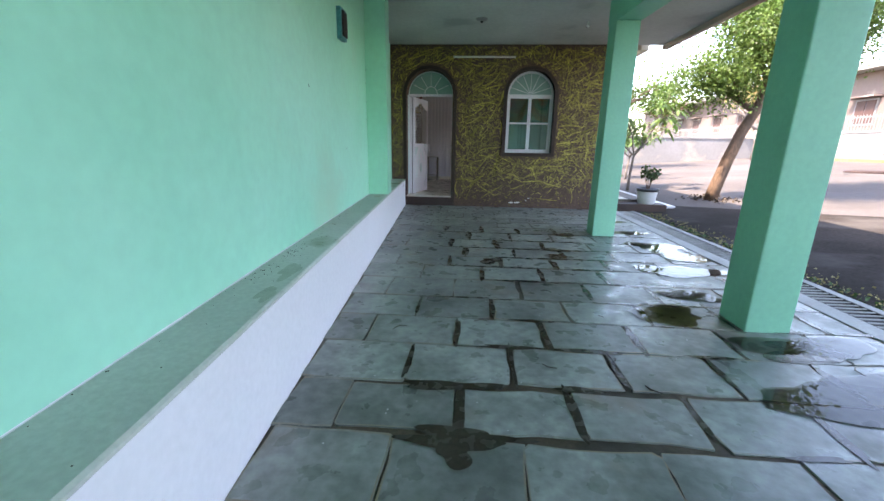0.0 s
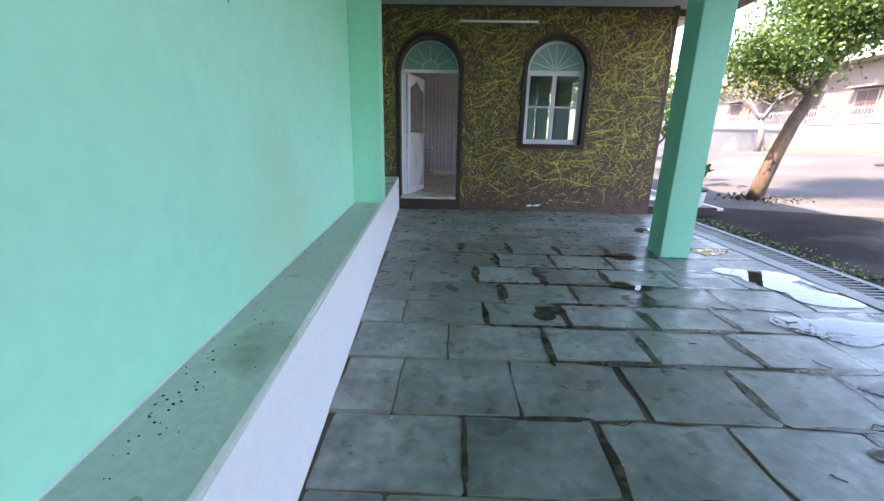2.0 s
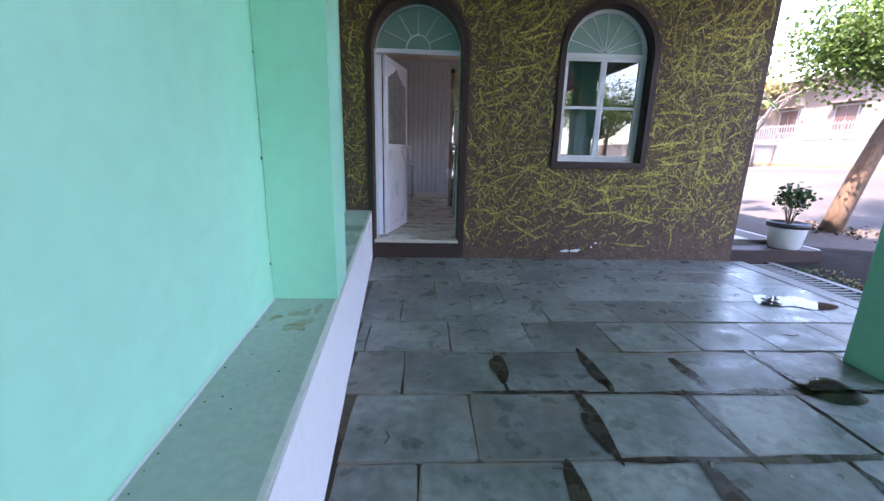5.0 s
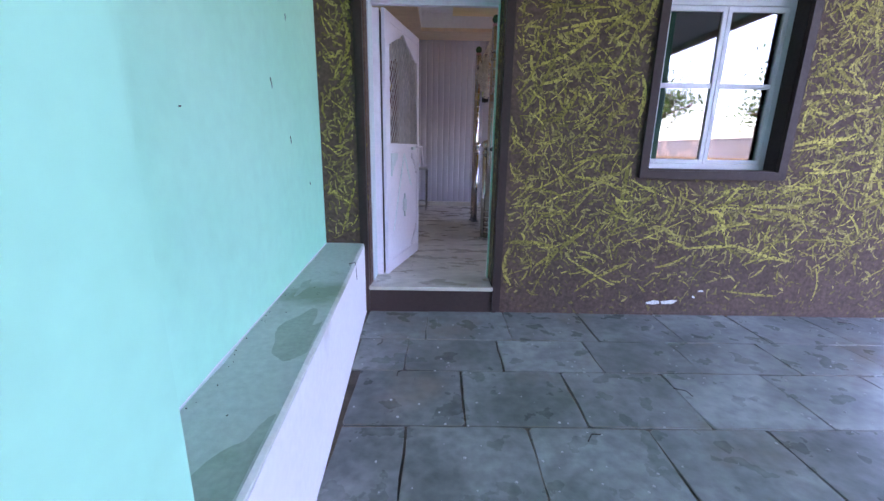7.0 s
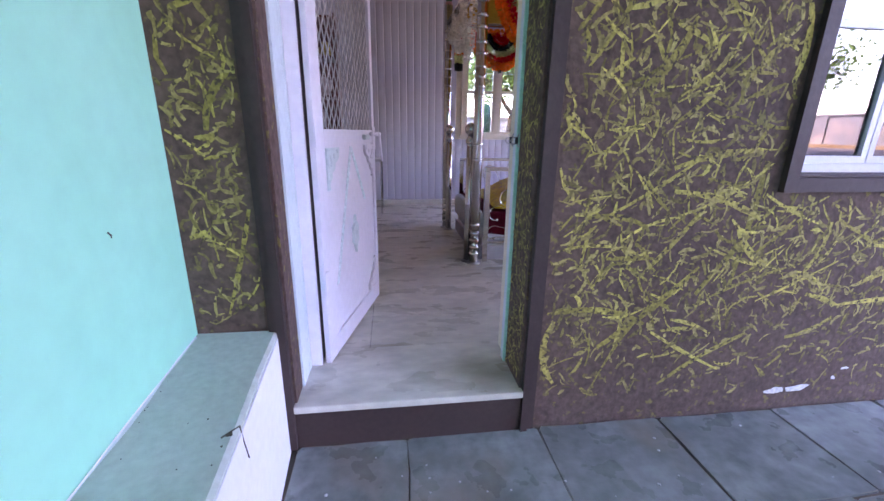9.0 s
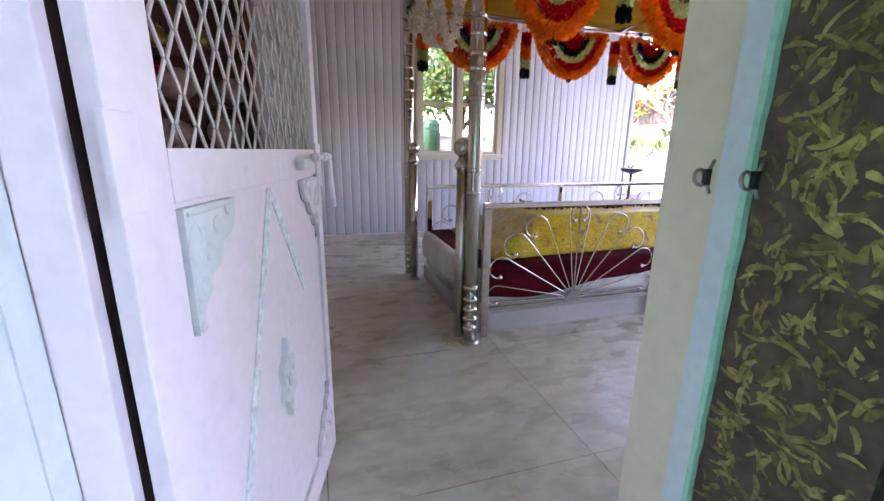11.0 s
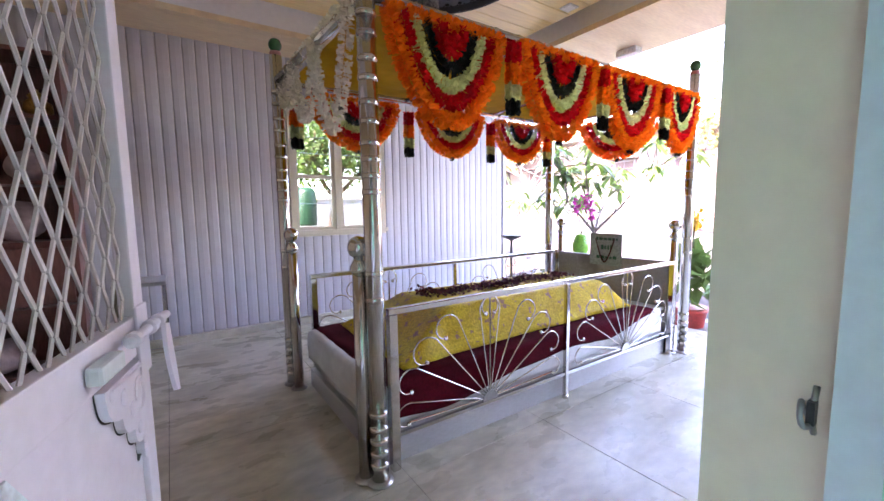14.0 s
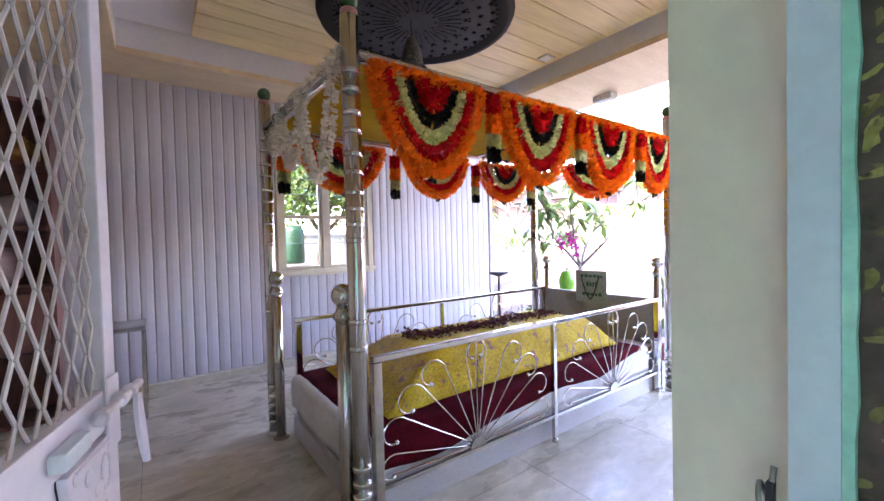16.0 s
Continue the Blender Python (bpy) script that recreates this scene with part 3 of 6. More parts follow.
# closing walls and roof of the building
# Unseen end wall, added to hold back light from the south.
solid("wall_veranda_end", bx((-2.4, Y0 - 0.2, -0.25), (3.05, Y0 - 0.002, 3.45)), "mint", "unseen mint plaster wall added to cut south light", "wall", "structure")
# Roof slab and parapet are out of view, added to throw shade eastwards.
solid("roof", bx((-6, Y0, CZ + 0.30), (3.6, 14.2, CZ + 0.5)), "ceil", "unseen flat concrete roof slab added to cast shade", "roof", "structure")
solid("parapet", bx((-6, Y0, CZ + 0.5), (-5.8, 14.2, CZ + 1.4)), "house", "unseen low roof parapet added to cast shade", "parapet", "structure")

# tube light and ceiling plates
tl = thing("tube_light", "unlit white tube light on a slim batten", "lamp", (0.338, W - 0.004, 2.94))
part("batten", bx((-0.61, -0.03, -0.012), (0.61, 0, 0.022), bevel=0.005), "plastic", tl)
part("tube", rod((-0.58, -0.043, -0.006), (0.58, -0.043, -0.006), 0.013), "white", tl, "white glass tube", True)
for sx in (-0.605, 0.58):
    part("end_cap", bx((sx, -0.06, -0.022), (sx + 0.025, -0.0305, 0.012), bevel=0.003), "plastic", tl)
cp = thing("ceiling_plate", "round dark cover plate on the veranda ceiling", "ceiling plate", (0.24, 7.06, CZ))
part("plate", lathe([(0.02, -0.035), (0.07, -0.03), (0.085, -0.012), (0.09, -0.001)]), "iron", cp, "", True)
part("knob", ball((0, 0, -0.04), 0.022), "black", cp)
hk = thing("ceiling_hook", "small iron fan hook in the veranda ceiling", "hook", (1.9, 7.2, CZ))
part("stem", rod((0, 0, -0.001), (0, 0, -0.05), 0.01), "iron", hk)
part("ring", tube([(0.025 * math.cos(a), 0, -0.07 + 0.025 * math.sin(a)) for a in (i * 0.5 for i in range(12))], 0.006), "iron", hk)

# ---- door ----
door = thing("door_1", "arched doorway with open lilac white steel door", "door", kind="structure")
inner, mid, outer = u_shape(DX, DH - 0.002, 0.004, DZ), u_shape(DX, DH + 0.028, 0.004, DZ), u_shape(DX, DH + 0.06, 0.004, DZ)
mo = part("moulding", band(inner, mid, W - 0.030, W - 0.002), "moulding", door, "dark brown arched moulding")
part("outer_moulding", band(mid, outer, W - 0.016, W - 0.002), "moulding", mo)
part("reveal_lining", band(u_shape(DX, DH - 0.012, 0.212, DZ), u_shape(DX, DH - 0.003, 0.212, DZ), W - 0.001, 8.910), "brown", door, "brown reveal with yellow strokes")
fr0, fr1 = u_shape(DX, DH - 0.024, 0.212, DZ), u_shape(DX, DH - 0.003, 0.212, DZ)
frm = part("door_frame", band(fr0, fr1, 8.914, 8.955), "frameblue", door, "pale blue painted steel frame")
fe = bmesh.new()
for i in range(60):
    za, zb = (0.213 + (DZ - 0.213) * k / 60 for k in (i, i + 1))
    ya, yb = (8.903 + 0.004 * noise.noise((0.0, 3.0, z * 9)) + 0.002 * noise.noise((0.0, 7.0, z * 40)) for z in (za, zb))
    xa, xb = DX + DH - 0.0255, DX + DH - 0.013
    hexa([(xa, ya, za), (xb, ya, za), (xb, 8.9135, za), (xa, 8.9135, za), (xa, yb, zb), (xb, yb, zb), (xb, 8.9135, zb), (xa, 8.9135, zb)], fe)
part("frame_edge", fe, "framegreen", frm, "uneven mint green paint edge")
part("riser", bx((DX - DH + 0.001, W - 0.012, 0.0), (DX + DH - 0.001, W + 0.1, 0.178)), "moulding", door, "brown painted step riser")
part("threshold", bx((DX - DH - 0.012 + 0.013, W - 0.032, 0.179), (DX + DH - 0.001, W2 + 0.02, 0.211), bevel=0.007), "marble", door, "worn cream marble threshold")
TR = 2.235
part("transom", bx((DX - DH + 0.026, 8.905, TR), (DX + DH - 0.026, 8.95, TR + 0.045), bevel=0.004), "doorpaint", door)
fan = part("fanlight", band(u_shape(DX, 0.01, TR + 0.046, DZ + 0.03)[1:-1], u_shape(DX, DH - 0.027, TR + 0.046, DZ)[1:-1], 8.935, 8.942), "aqua", door, "pale aqua arched fanlight board")
for a in (30, 60, 90, 120, 150):
    c, s = math.cos(radians(a)), math.sin(radians(a))
    part("ray", rod((DX + 0.15 * c, 8.93, DZ + 0.03 + 0.15 * s), (DX + 0.42 * c, 8.93, DZ + 0.42 * s), 0.006, seg=6), "winframe", fan)
part("inner_arc", tube([(DX + 0.13 * math.cos(a), 8.928, TR + 0.05 + 0.14 * math.sin(a)) for a in (math.pi * i / 12 for i in range(13))], 0.009), "winframe", fan)

# leaf, hinged at its left edge and swung inwards
LW, LH = 0.865, 2.02
T = 0.013
leaf = part("door_leaf", bx((0.0, -T - 0.002, 0.0), (0.001, -T - 0.001, 0.001)), "doorpaint", door, "open lilac white steel leaf with mesh upper half")
leaf.matrix_basis = pose(-1.116, 8.971, 0.214, 0, 0, 76.0)


def lattice(x0, x1, z0, z1, roof, bm, w, h, r):
    """Woven diamond mesh of wavy wires, clipped below roof(x)."""
    s = w / 2
    k = 0
    while x0 + s * k <= x1 + s:
        xc, line = x0 + s * k, []
        for i in range(int((z1 - z0) / (h / 8)) + 1):
            z = z0 + h * i / 8
            t = (z - z0) / h % 1.0
            tri = 1 - 4 * abs(t - 0.5)
            bow = min(0.94, max(-0.94, tri))
            side = 1 if k % 2 else -1
            x = xc + side * s * 0.56 * bow
            if x0 <= x <= x1 and z <= roof(x):
                line.append((x, side * 0.0022 * bow, z))
            else:
                if len(line) > 2:
                    tube(line, r, bm, 5)
                line = []
        if len(line) > 2:
            tube(line, r, bm, 5)
        k += 1
    return bm


def ogee(x):
    u = abs(x - LW / 2) / (LW / 2 - 0.11)
    return 1.80 + 0.10 * math.cos(min(1.0, u) * math.pi / 2) + 0.05 * max(0.0, 1 - 3.2 * u)


for nm, a, b in (("stile", (0.0, -T, 0.0), (0.095, T, LH)), ("stile", (LW - 0.045, -T, 0.0), (LW, T, LH)), ("mid_rail", (0.096, -T, 1.0), (LW - 0.046, T, 1.072)), ("bottom_rail", (0.096, -T, 0.0), (LW - 0.046, T, 0.10)), ("top_rail", (0.096, -T, 1.955), (LW - 0.046, T, LH))):
    part(nm, bx(a, b, bevel=0.003), "doorpaint", leaf)
part("panel", bx((0.097, -T + 0.010, 0.101), (LW - 0.047, T - 0.004, 0.999)), "doorpaint", leaf, "smooth lilac white sheet panel with faded aqua marks")
hd = bmesh.new()
n = 24
for i in range(n):
    xa, xb = (0.097 + (LW - 0.144) * k / n for k in (i, i + 1))
    hexa([(xa, -T + 0.004, ogee(xa)), (xb, -T + 0.004, ogee(xb)), (xb, T - 0.004, ogee(xb)), (xa, T - 0.004, ogee(xa)), (xa, -T + 0.004, 1.954), (xb, -T + 0.004, 1.954), (xb, T - 0.004, 1.954), (xa, T - 0.004, 1.954)], hd)
part("head_panel", hd, "doorpaint", leaf, "ogee shaped head plate")
part("mesh", lattice(0.1, LW - 0.05, 1.062, 1.96, ogee, bmesh.new(), 0.056, 0.083, 0.0030), "cloth", leaf, "white painted diamond mesh")
for z in (0.35, 1.0, 1.7):
    part("hinge", bx((-0.018, -T - 0.012, z), (0.03, -T - 0.0015, z + 0.11), bevel=0.003), "doorpaint", leaf)
# cast corner ornaments, bolt and hasp on the visible face


def plate(outline, y0, y1, bm):
    """A flat plate cut to an outline of (x, z)."""
    a = [bm.verts.new((x, y0, z)) for x, z in outline]
    b = [bm.verts.new((x, y1, z)) for x, z in outline]
    n = len(outline)
    bm.faces.new(a)
    bm.faces.new(b[::-1])
    for i in range(n):
        bm.faces.new((a[i], b[i], b[(i + 1) % n], a[(i + 1) % n]))
    bmesh.ops.recalc_face_normals(bm, faces=bm.faces)
    return bm


def bracket(ox, oz, sx, sz=1):
    """A cast corner bracket: a scalloped plate with a rib, scrolls and a drop."""
    pts = [(0, 0), (0.15, 0)]
    for k in range(25):
        t = k / 24
        u, v = 0.15 * (1 - t) ** 1.5, 0.17 * t ** 0.8
        b = 0.012 * abs(math.sin(t * math.pi * 4))
        pts.append((u + b, -v - b * 0.6 - 0.01))
    pts.append((0, -0.185))
    bm = plate([(ox + sx * u, oz + sz * v) for u, v in pts], -T - 0.004, -T + 0.0095, bmesh.new())
    for u, v, rr in ((0.125, -0.014, 0.012), (0.085, -0.035, 0.014), (0.052, -0.07, 0.014), (0.03, -0.115, 0.012), (0.014, -0.145, 0.010), (0.012, -0.175, 0.009)):
        bmesh.ops.create_uvsphere(bm, u_segments=10, v_segments=7, radius=rr, matrix=Matrix.Translation((ox + sx * u, -T - 0.004, oz + sz * v)) @ Matrix.Diagonal((1, 0.45, 1, 1)))
    tube([(ox + sx * (0.022 + 0.018 * math.cos(a)), -T - 0.005, oz + sz * (-0.055 + 0.03 * math.sin(a))) for a in (i * 0.52 for i in range(13))], 0.003, bm, 5)
    tube([(ox + sx * 0.006, -T - 0.005, oz - sz * 0.008), (ox + sx * 0.13, -T - 0.005, oz - sz * 0.006)], 0.004, bm, 5)
    return bm


part("corner_ornament", bracket(0.103, 0.992, 1), "frameblue", leaf, "cast scroll bracket in pale blue paint")
for zz, sz in ((0.992, 1), (0.108, -1)):
    orn = part("corner_ornament", bracket(LW - 0.052, zz, -1, sz), "doorpaint", leaf, "cast scroll bracket")
    gap = bracket(LW - 0.052, zz, -1, sz)
    for v in gap.verts:
        v.co = Vector((LW - 0.052 + (v.co.x - LW + 0.052) * 1.03, -T + 0.0092 + 0.02 * (v.co.y + T - 0.0095), zz + (v.co.z - zz) * 1.025))
    part("dirt_gap", gap, "dark", orn, "thin dark plate outlining the bracket")
oz = plate([(0.445 + u, 0.53 + v) for u, v in ((0, 0.105), (0.014, 0.06), (0.042, 0.04), (0.034, 0.0), (0.042, -0.04), (0.014, -0.06), (0, -0.105), (-0.014, -0.06), (-0.042, -0.04), (-0.034, 0), (-0.042, 0.04), (-0.014, 0.06))], -T - 0.004, -T + 0.0095, bmesh.new())
for u, v, rr in ((0, 0.06, 0.010), (0, 0.0, 0.018), (0, -0.06, 0.010), (0.024, 0.02, 0.008), (-0.024, 0.02, 0.008), (0.024, -0.02, 0.008), (-0.024, -0.02, 0.008)):
    bmesh.ops.create_uvsphere(oz, u_segments=10, v_segments=7, radius=rr, matrix=Matrix.Translation((0.445 + u, -T - 0.004, 0.53 + v)) @ Matrix.Diagonal((1, 0.5, 1, 1)))
part("diamond_ornament", oz, "frameblue", leaf, "cast diamond ornament")
mk = bmesh.new()
for x0, z0, x1, z1 in ((0.17, 0.34, 0.45, 0.99), (0.45, 0.99, 0.65, 0.69)):
    w = 0.015
    hexa([(x0 - w, -T + 0.0070, z0), (x0 + w, -T + 0.0070, z0), (x0 + w, -T + 0.0093, z0), (x0 - w, -T + 0.0093, z0), (x1 - w, -T + 0.0070, z1), (x1 + w, -T + 0.0070, z1), (x1 + w, -T + 0.0093, z1), (x1 - w, -T + 0.0093, z1)], mk)
part("paint_marks", mk, "aquamark", leaf, "faded aqua paint lines")
bolt = part("bolt", rod((LW - 0.15, -T - 0.022, 1.05), (LW + 0.05, -T - 0.022, 1.05), 0.0085), "doorpaint", leaf, "painted slide bolt", True)
for x in (LW - 0.13, LW - 0.05, LW - 0.005):
    part("bolt_guide", lathe([(0.009, -0.010), (0.0135, -0.008), (0.0135, 0.008), (0.009, 0.010)], (0, 0, 0), 10), "doorpaint", bolt).matrix_basis = pose(x, -T - 0.022, 1.05, 0, 90, 0)
hz = []
for i in range(13):
    t = i / 12
    hz.append((LW + 0.004 + 0.040 * t ** 1.5, 1.045 - 0.155 * t, 0.007 + 0.011 * math.sin(math.pi * min(1.0, 0.15 + 0.75 * t))))
part("hasp", plate([(x - w, z) for x, z, w in hz] + [(x + w, z - 0.006) for x, z, w in hz[::-1]], -T - 0.036, -T - 0.028, bmesh.new()), "doorpaint", leaf, "hanging painted hasp")
part("pull_handle", bx((LW - 0.25, -T - 0.024, 1.02), (LW - 0.17, -T - 0.001, 1.048), bevel=0.006), "frameblue", leaf)
part("hasp_plate", bx((LW - 0.06, -T - 0.007, 0.96), (LW - 0.005, -T - 0.0005, 1.09), bevel=0.003), "doorpaint", leaf)
# rubber catches on the right jamb
jx = DX + DH - 0.025
for yy, zz in ((8.968, 1.25), (8.890, 1.25)):
    loop = [(jx + 0.004, yy, zz - 0.026), (jx - 0.003, yy, zz - 0.013)] + [(jx - 0.015 - 0.013 * math.cos(a), yy + 0.001 * i, zz + 0.013 * math.sin(a)) for i, a in enumerate(-2.6 + 0.52 * k for k in range(11))][::-1] + [(jx - 0.003, yy, zz + 0.014), (jx + 0.004, yy, zz + 0.028)]
    stp = part("staple", tube(loop, 0.0030), "iron", frm, "painted bent staple", True)
    # Black box that paints in the shaded gap within the loop.
    part("staple_slot", bx((jx - 0.012, yy - 0.003, zz - 0.012), (jx - 0.001, yy + 0.004, zz + 0.014)), "black", stp)

# strokes on the door's reveals
part("hinge_jamb", bx((DX - DH + 0.0225, 8.957, 0.213), (-1.142, 8.984, DZ - 0.02), bevel=0.003), "doorpaint", frm, "white painted hinge jamb")
# Added brown block that keeps the gap beside the leaf dark.
part("hinge_rebate", bx((-1.19, 8.9845, 0.213), (-1.1425, 9.08, DZ - 0.02)), "moulding", frm, "dark block added to darken the hinge gap")
part("jamb_lining", bx((DX - DH + 0.0125, 8.80, 0.213), (DX - DH + 0.022, 8.9130, DZ)), "frameblue", frm, "pale painted lining of the hinge jamb")
for side in (1,):
    sv, sf = [], []
    xx = DX + side * (DH - 0.0135)
    for _ in range(900):
        yy, z, ang = rnd.uniform(W + 0.01, 8.90), rnd.uniform(0.25, 2.25), rnd.uniform(0, 6.28)
        L, wd = rnd.uniform(0.012, 0.055), rnd.uniform(0.004, 0.010)
        xo = xx - side * rnd.uniform(0.0, 0.0025)
        if not W < yy + math.cos(ang) * L < 8.905:
            continue
        b0 = len(sv)
        for i in range(4):
            t = i / 3
            cy, cz = yy + math.cos(ang + 0.5 * t) * L * t, z + math.sin(ang + 0.5 * t) * L * t
            w = wd * (0.3 + math.sin(math.pi * (0.15 + 0.7 * t))) / 2
            sv += [(xo, cy - math.sin(ang) * w, cz + math.cos(ang) * w), (xo, cy + math.sin(ang) * w, cz - math.cos(ang) * w)]
        sf += [(b0 + 2 * i, b0 + 2 * i + 1, b0 + 2 * i + 3, b0 + 2 * i + 2) for i in range(3)]
    tagged(soup("reveal_strokes", sv, sf, "khaki", door, "yellow paint dabs on the reveal"), kind="stuff")

# ---- window in the south wall ----
win = thing("window_1", "arched window with white casements and brown moulding", "window", kind="structure")


part("moulding", band(u_shape(WX, WH - 0.002, WB + 0.002, WZ), u_shape(WX, WH + 0.055, WB - 0.055, WZ), W - 0.028, W - 0.002, True), "moulding", win, "dark brown arched moulding")
part("reveal", band(u_shape(WX, WH - 0.012, WB + 0.012, WZ), u_shape(WX, WH - 0.003, WB + 0.003, WZ), W - 0.001, 8.83, True), "moulding", win)
wf = part("window_frame", band(u_shape(WX, WH - 0.05, WB + 0.05, WZ), u_shape(WX, WH - 0.013, WB + 0.013, WZ), 8.80, 8.85, True), "winframe", win, "white painted window frame")
part("transom", bx((WX - WH + 0.051, 8.795, 2.235), (WX + WH - 0.051, 8.85, 2.275), bevel=0.003), "winframe", wf)
for s in (-1, 1):
    x0, x1 = (WX - WH + 0.052, WX - 0.003) if s < 0 else (WX + 0.003, WX + WH - 0.052)
    cs = part("casement", band([(x0 + 0.028, WB + 0.083), (x0 + 0.028, 2.20), (x1 - 0.028, 2.20), (x1 - 0.028, WB + 0.083)], [(x0, WB + 0.053), (x0, 2.232), (x1, 2.232), (x1, WB + 0.053)], 8.805, 8.84, True), "winframe", win)
    part("glazing_bar", bx((x0 + 0.029, 8.808, 1.705), (x1 - 0.029, 8.838, 1.735)), "winframe", cs)
    for z0, z1 in ((WB + 0.082, 1.704), (1.736, 2.201)):
        part("pane", bx((x0 + 0.027, 8.821, z0), (x1 - 0.027, 8.824, z1)), "mirrorglass", cs).visible_shadow = False
for z in (1.45, 1.88, 2.05):
    part("grille_bar", rod((WX - WH + 0.05, 8.87, z), (WX + WH - 0.05, 8.87, z), 0.005, seg=6), "iron", win)
for s in (-1, 1):
    part("grille_scroll", tube([(WX + s * 0.21 + 0.12 * math.cos(a), 8.87, 1.2 + 0.2 * math.sin(a)) for a in (math.pi * i / 14 for i in range(15))], 0.005), "iron", win)
    part("grille_scroll", tube([(WX + s * 0.21 + 0.12 * math.cos(a), 8.87, 2.2 - 0.17 * math.sin(a)) for a in (math.pi * i / 14 for i in range(15))], 0.005), "iron", win)
fan = part("fanlight", band(u_shape(WX, 0.01, 2.277, WZ + 0.03)[1:-1], u_shape(WX, WH - 0.052, 2.277, WZ)[1:-1], 8.826, 8.832), "aqua", win, "pale aqua arched fanlight")
for a in (22, 45, 67, 90, 113, 135, 158):
    c, s = math.cos(radians(a)), math.sin(radians(a))
    part("ray", rod((WX + 0.03 * c, 8.82, 2.28 + 0.03 * s), (WX + 0.42 * c, 8.82, WZ + 0.42 * s), 0.006, seg=6), "winframe", fan)

# ---- shrine room ----
XW, XE = -2.5, 3.45
solid("floor_inside", bx((XW, W2 - 0.0, -0.1), (4.0, 14.0, FL - 0.008)), "joint", "marble floor bed of the shrine room", "floor", "structure")
floor_in = bpy.data.objects["floor_inside"]
solid("wall_room_west", bx((XW - 0.2, W2, -0.1), (XW, 14.0, 3.55)), "cream", "cream painted west wall of the shrine room", "wall", "structure")
w2x0, w2x1, w2z0, w2z1 = 0.27, 1.40, 1.18, 2.56
wb = bmesh.new()
for x0, x1, z0, z1 in ((XW, w2x0, -0.1, 3.55), (w2x1, XE - 0.03, -0.1, 3.55), (w2x0, w2x1, -0.1, w2z0), (w2x0, w2x1, w2z1, 3.55)):
    bx((x0, N + 0.02, z0), (x1, N + 0.24, z1), wb)
solid("wall_north", wb, "cream", "north wall of the shrine room behind white panels", "wall", "structure")
wall_n = bpy.data.objects["wall_north"]
solid("corner_trim", bx((XE - 0.029, N - 0.012, FL), (XE + 0.03, N + 0.24, 3.1), bevel=0.004), "pvc", "white corner trim at the open side", "trim", "structure")
solid("baseboard", bx((XW, N - 0.055, FL), (XE - 0.03, N + 0.019, FL + 0.075), bevel=0.006), "marble", "low marble skirting under the white panels", "baseboard", "structure")

# ceiling: beige soffit round the room, white tray, board panel
sb = bmesh.new()
SI = (-1.02, 2.52, 9.55, 12.90)
SZ = 3.1
for a, b in (((XW, W2, SZ), (SI[0], 13.6, SZ + 0.05)), ((SI[1], W2, SZ), (3.44, 13.6, SZ + 0.05)), ((SI[0], SI[3], SZ), (SI[1], 13.6, SZ + 0.05)), ((SI[0], W2, SZ), (SI[1], SI[2], SZ + 0.05))):
    bx(a, b, sb)
solid("ceiling_soffit", sb, "soffit", "beige wood grain soffit round the ceiling", "ceiling", "structure")
tb = bmesh.new()
bx((SI[0] - 0.02, SI[2] - 0.02, 3.37), (SI[1] + 0.02, SI[3] + 0.02, 3.42), tb)
for a, b in (((SI[0] - 0.03, SI[2] - 0.03, SZ + 0.051), (SI[0], SI[3] + 0.03, 3.369)), ((SI[1], SI[2] - 0.03, SZ + 0.051), (SI[1] + 0.03, SI[3] + 0.03, 3.369)), ((SI[0], SI[3], SZ + 0.051), (SI[1], SI[3] + 0.03, 3.369)), ((SI[0], SI[2] - 0.03, SZ + 0.051), (SI[1], SI[2], 3.369))):
    bx(a, b, tb)
solid("ceiling_tray", tb, "white", "white recessed ceiling tray", "ceiling", "structure")
pb_ = bmesh.new()
y = 9.75
while y < 12.7:
    bx((-0.52, y, 3.27), (2.42, y + 0.205, 3.34), pb_, bevel=0.004)
    y += 0.212
solid("ceiling_boards", pb_, "wood", "honey coloured ceiling boards with dark joints", "ceiling", "structure")
solid("ceiling_core", bx((-0.515, 9.76, 3.335), (2.415, 12.7, 3.368)), "soffit", "core of the board ceiling panel", "ceiling", "structure")
solid("lintel", bx((3.452, W2, SZ + 0.052), (3.60, 13.7, 3.5)), "cream", "cream lintel over the open side", "lintel", "structure")
dl = thing("ceiling_downlight", "small square white ceiling light, unlit", "lamp", (2.28, 11.35, 3.269))
part("frame", bx((-0.06, -0.06, -0.012), (0.06, 0.06, 0), bevel=0.003), "plastic", dl)
part("diffuser", bx((-0.042, -0.042, -0.015), (0.042, 0.042, -0.0125)), "white", dl)
jb = thing("junction_box", "small white box under the eave soffit", "box", (3.25, 11.35, SZ - 0.002))
part("box", bx((-0.06, -0.11, -0.06), (0.06, 0.11, 0), bevel=0.006), "plastic", jb)
part("cover", bx((-0.05, -0.1, -0.066), (0.05, 0.1, -0.061)), "white", jb)

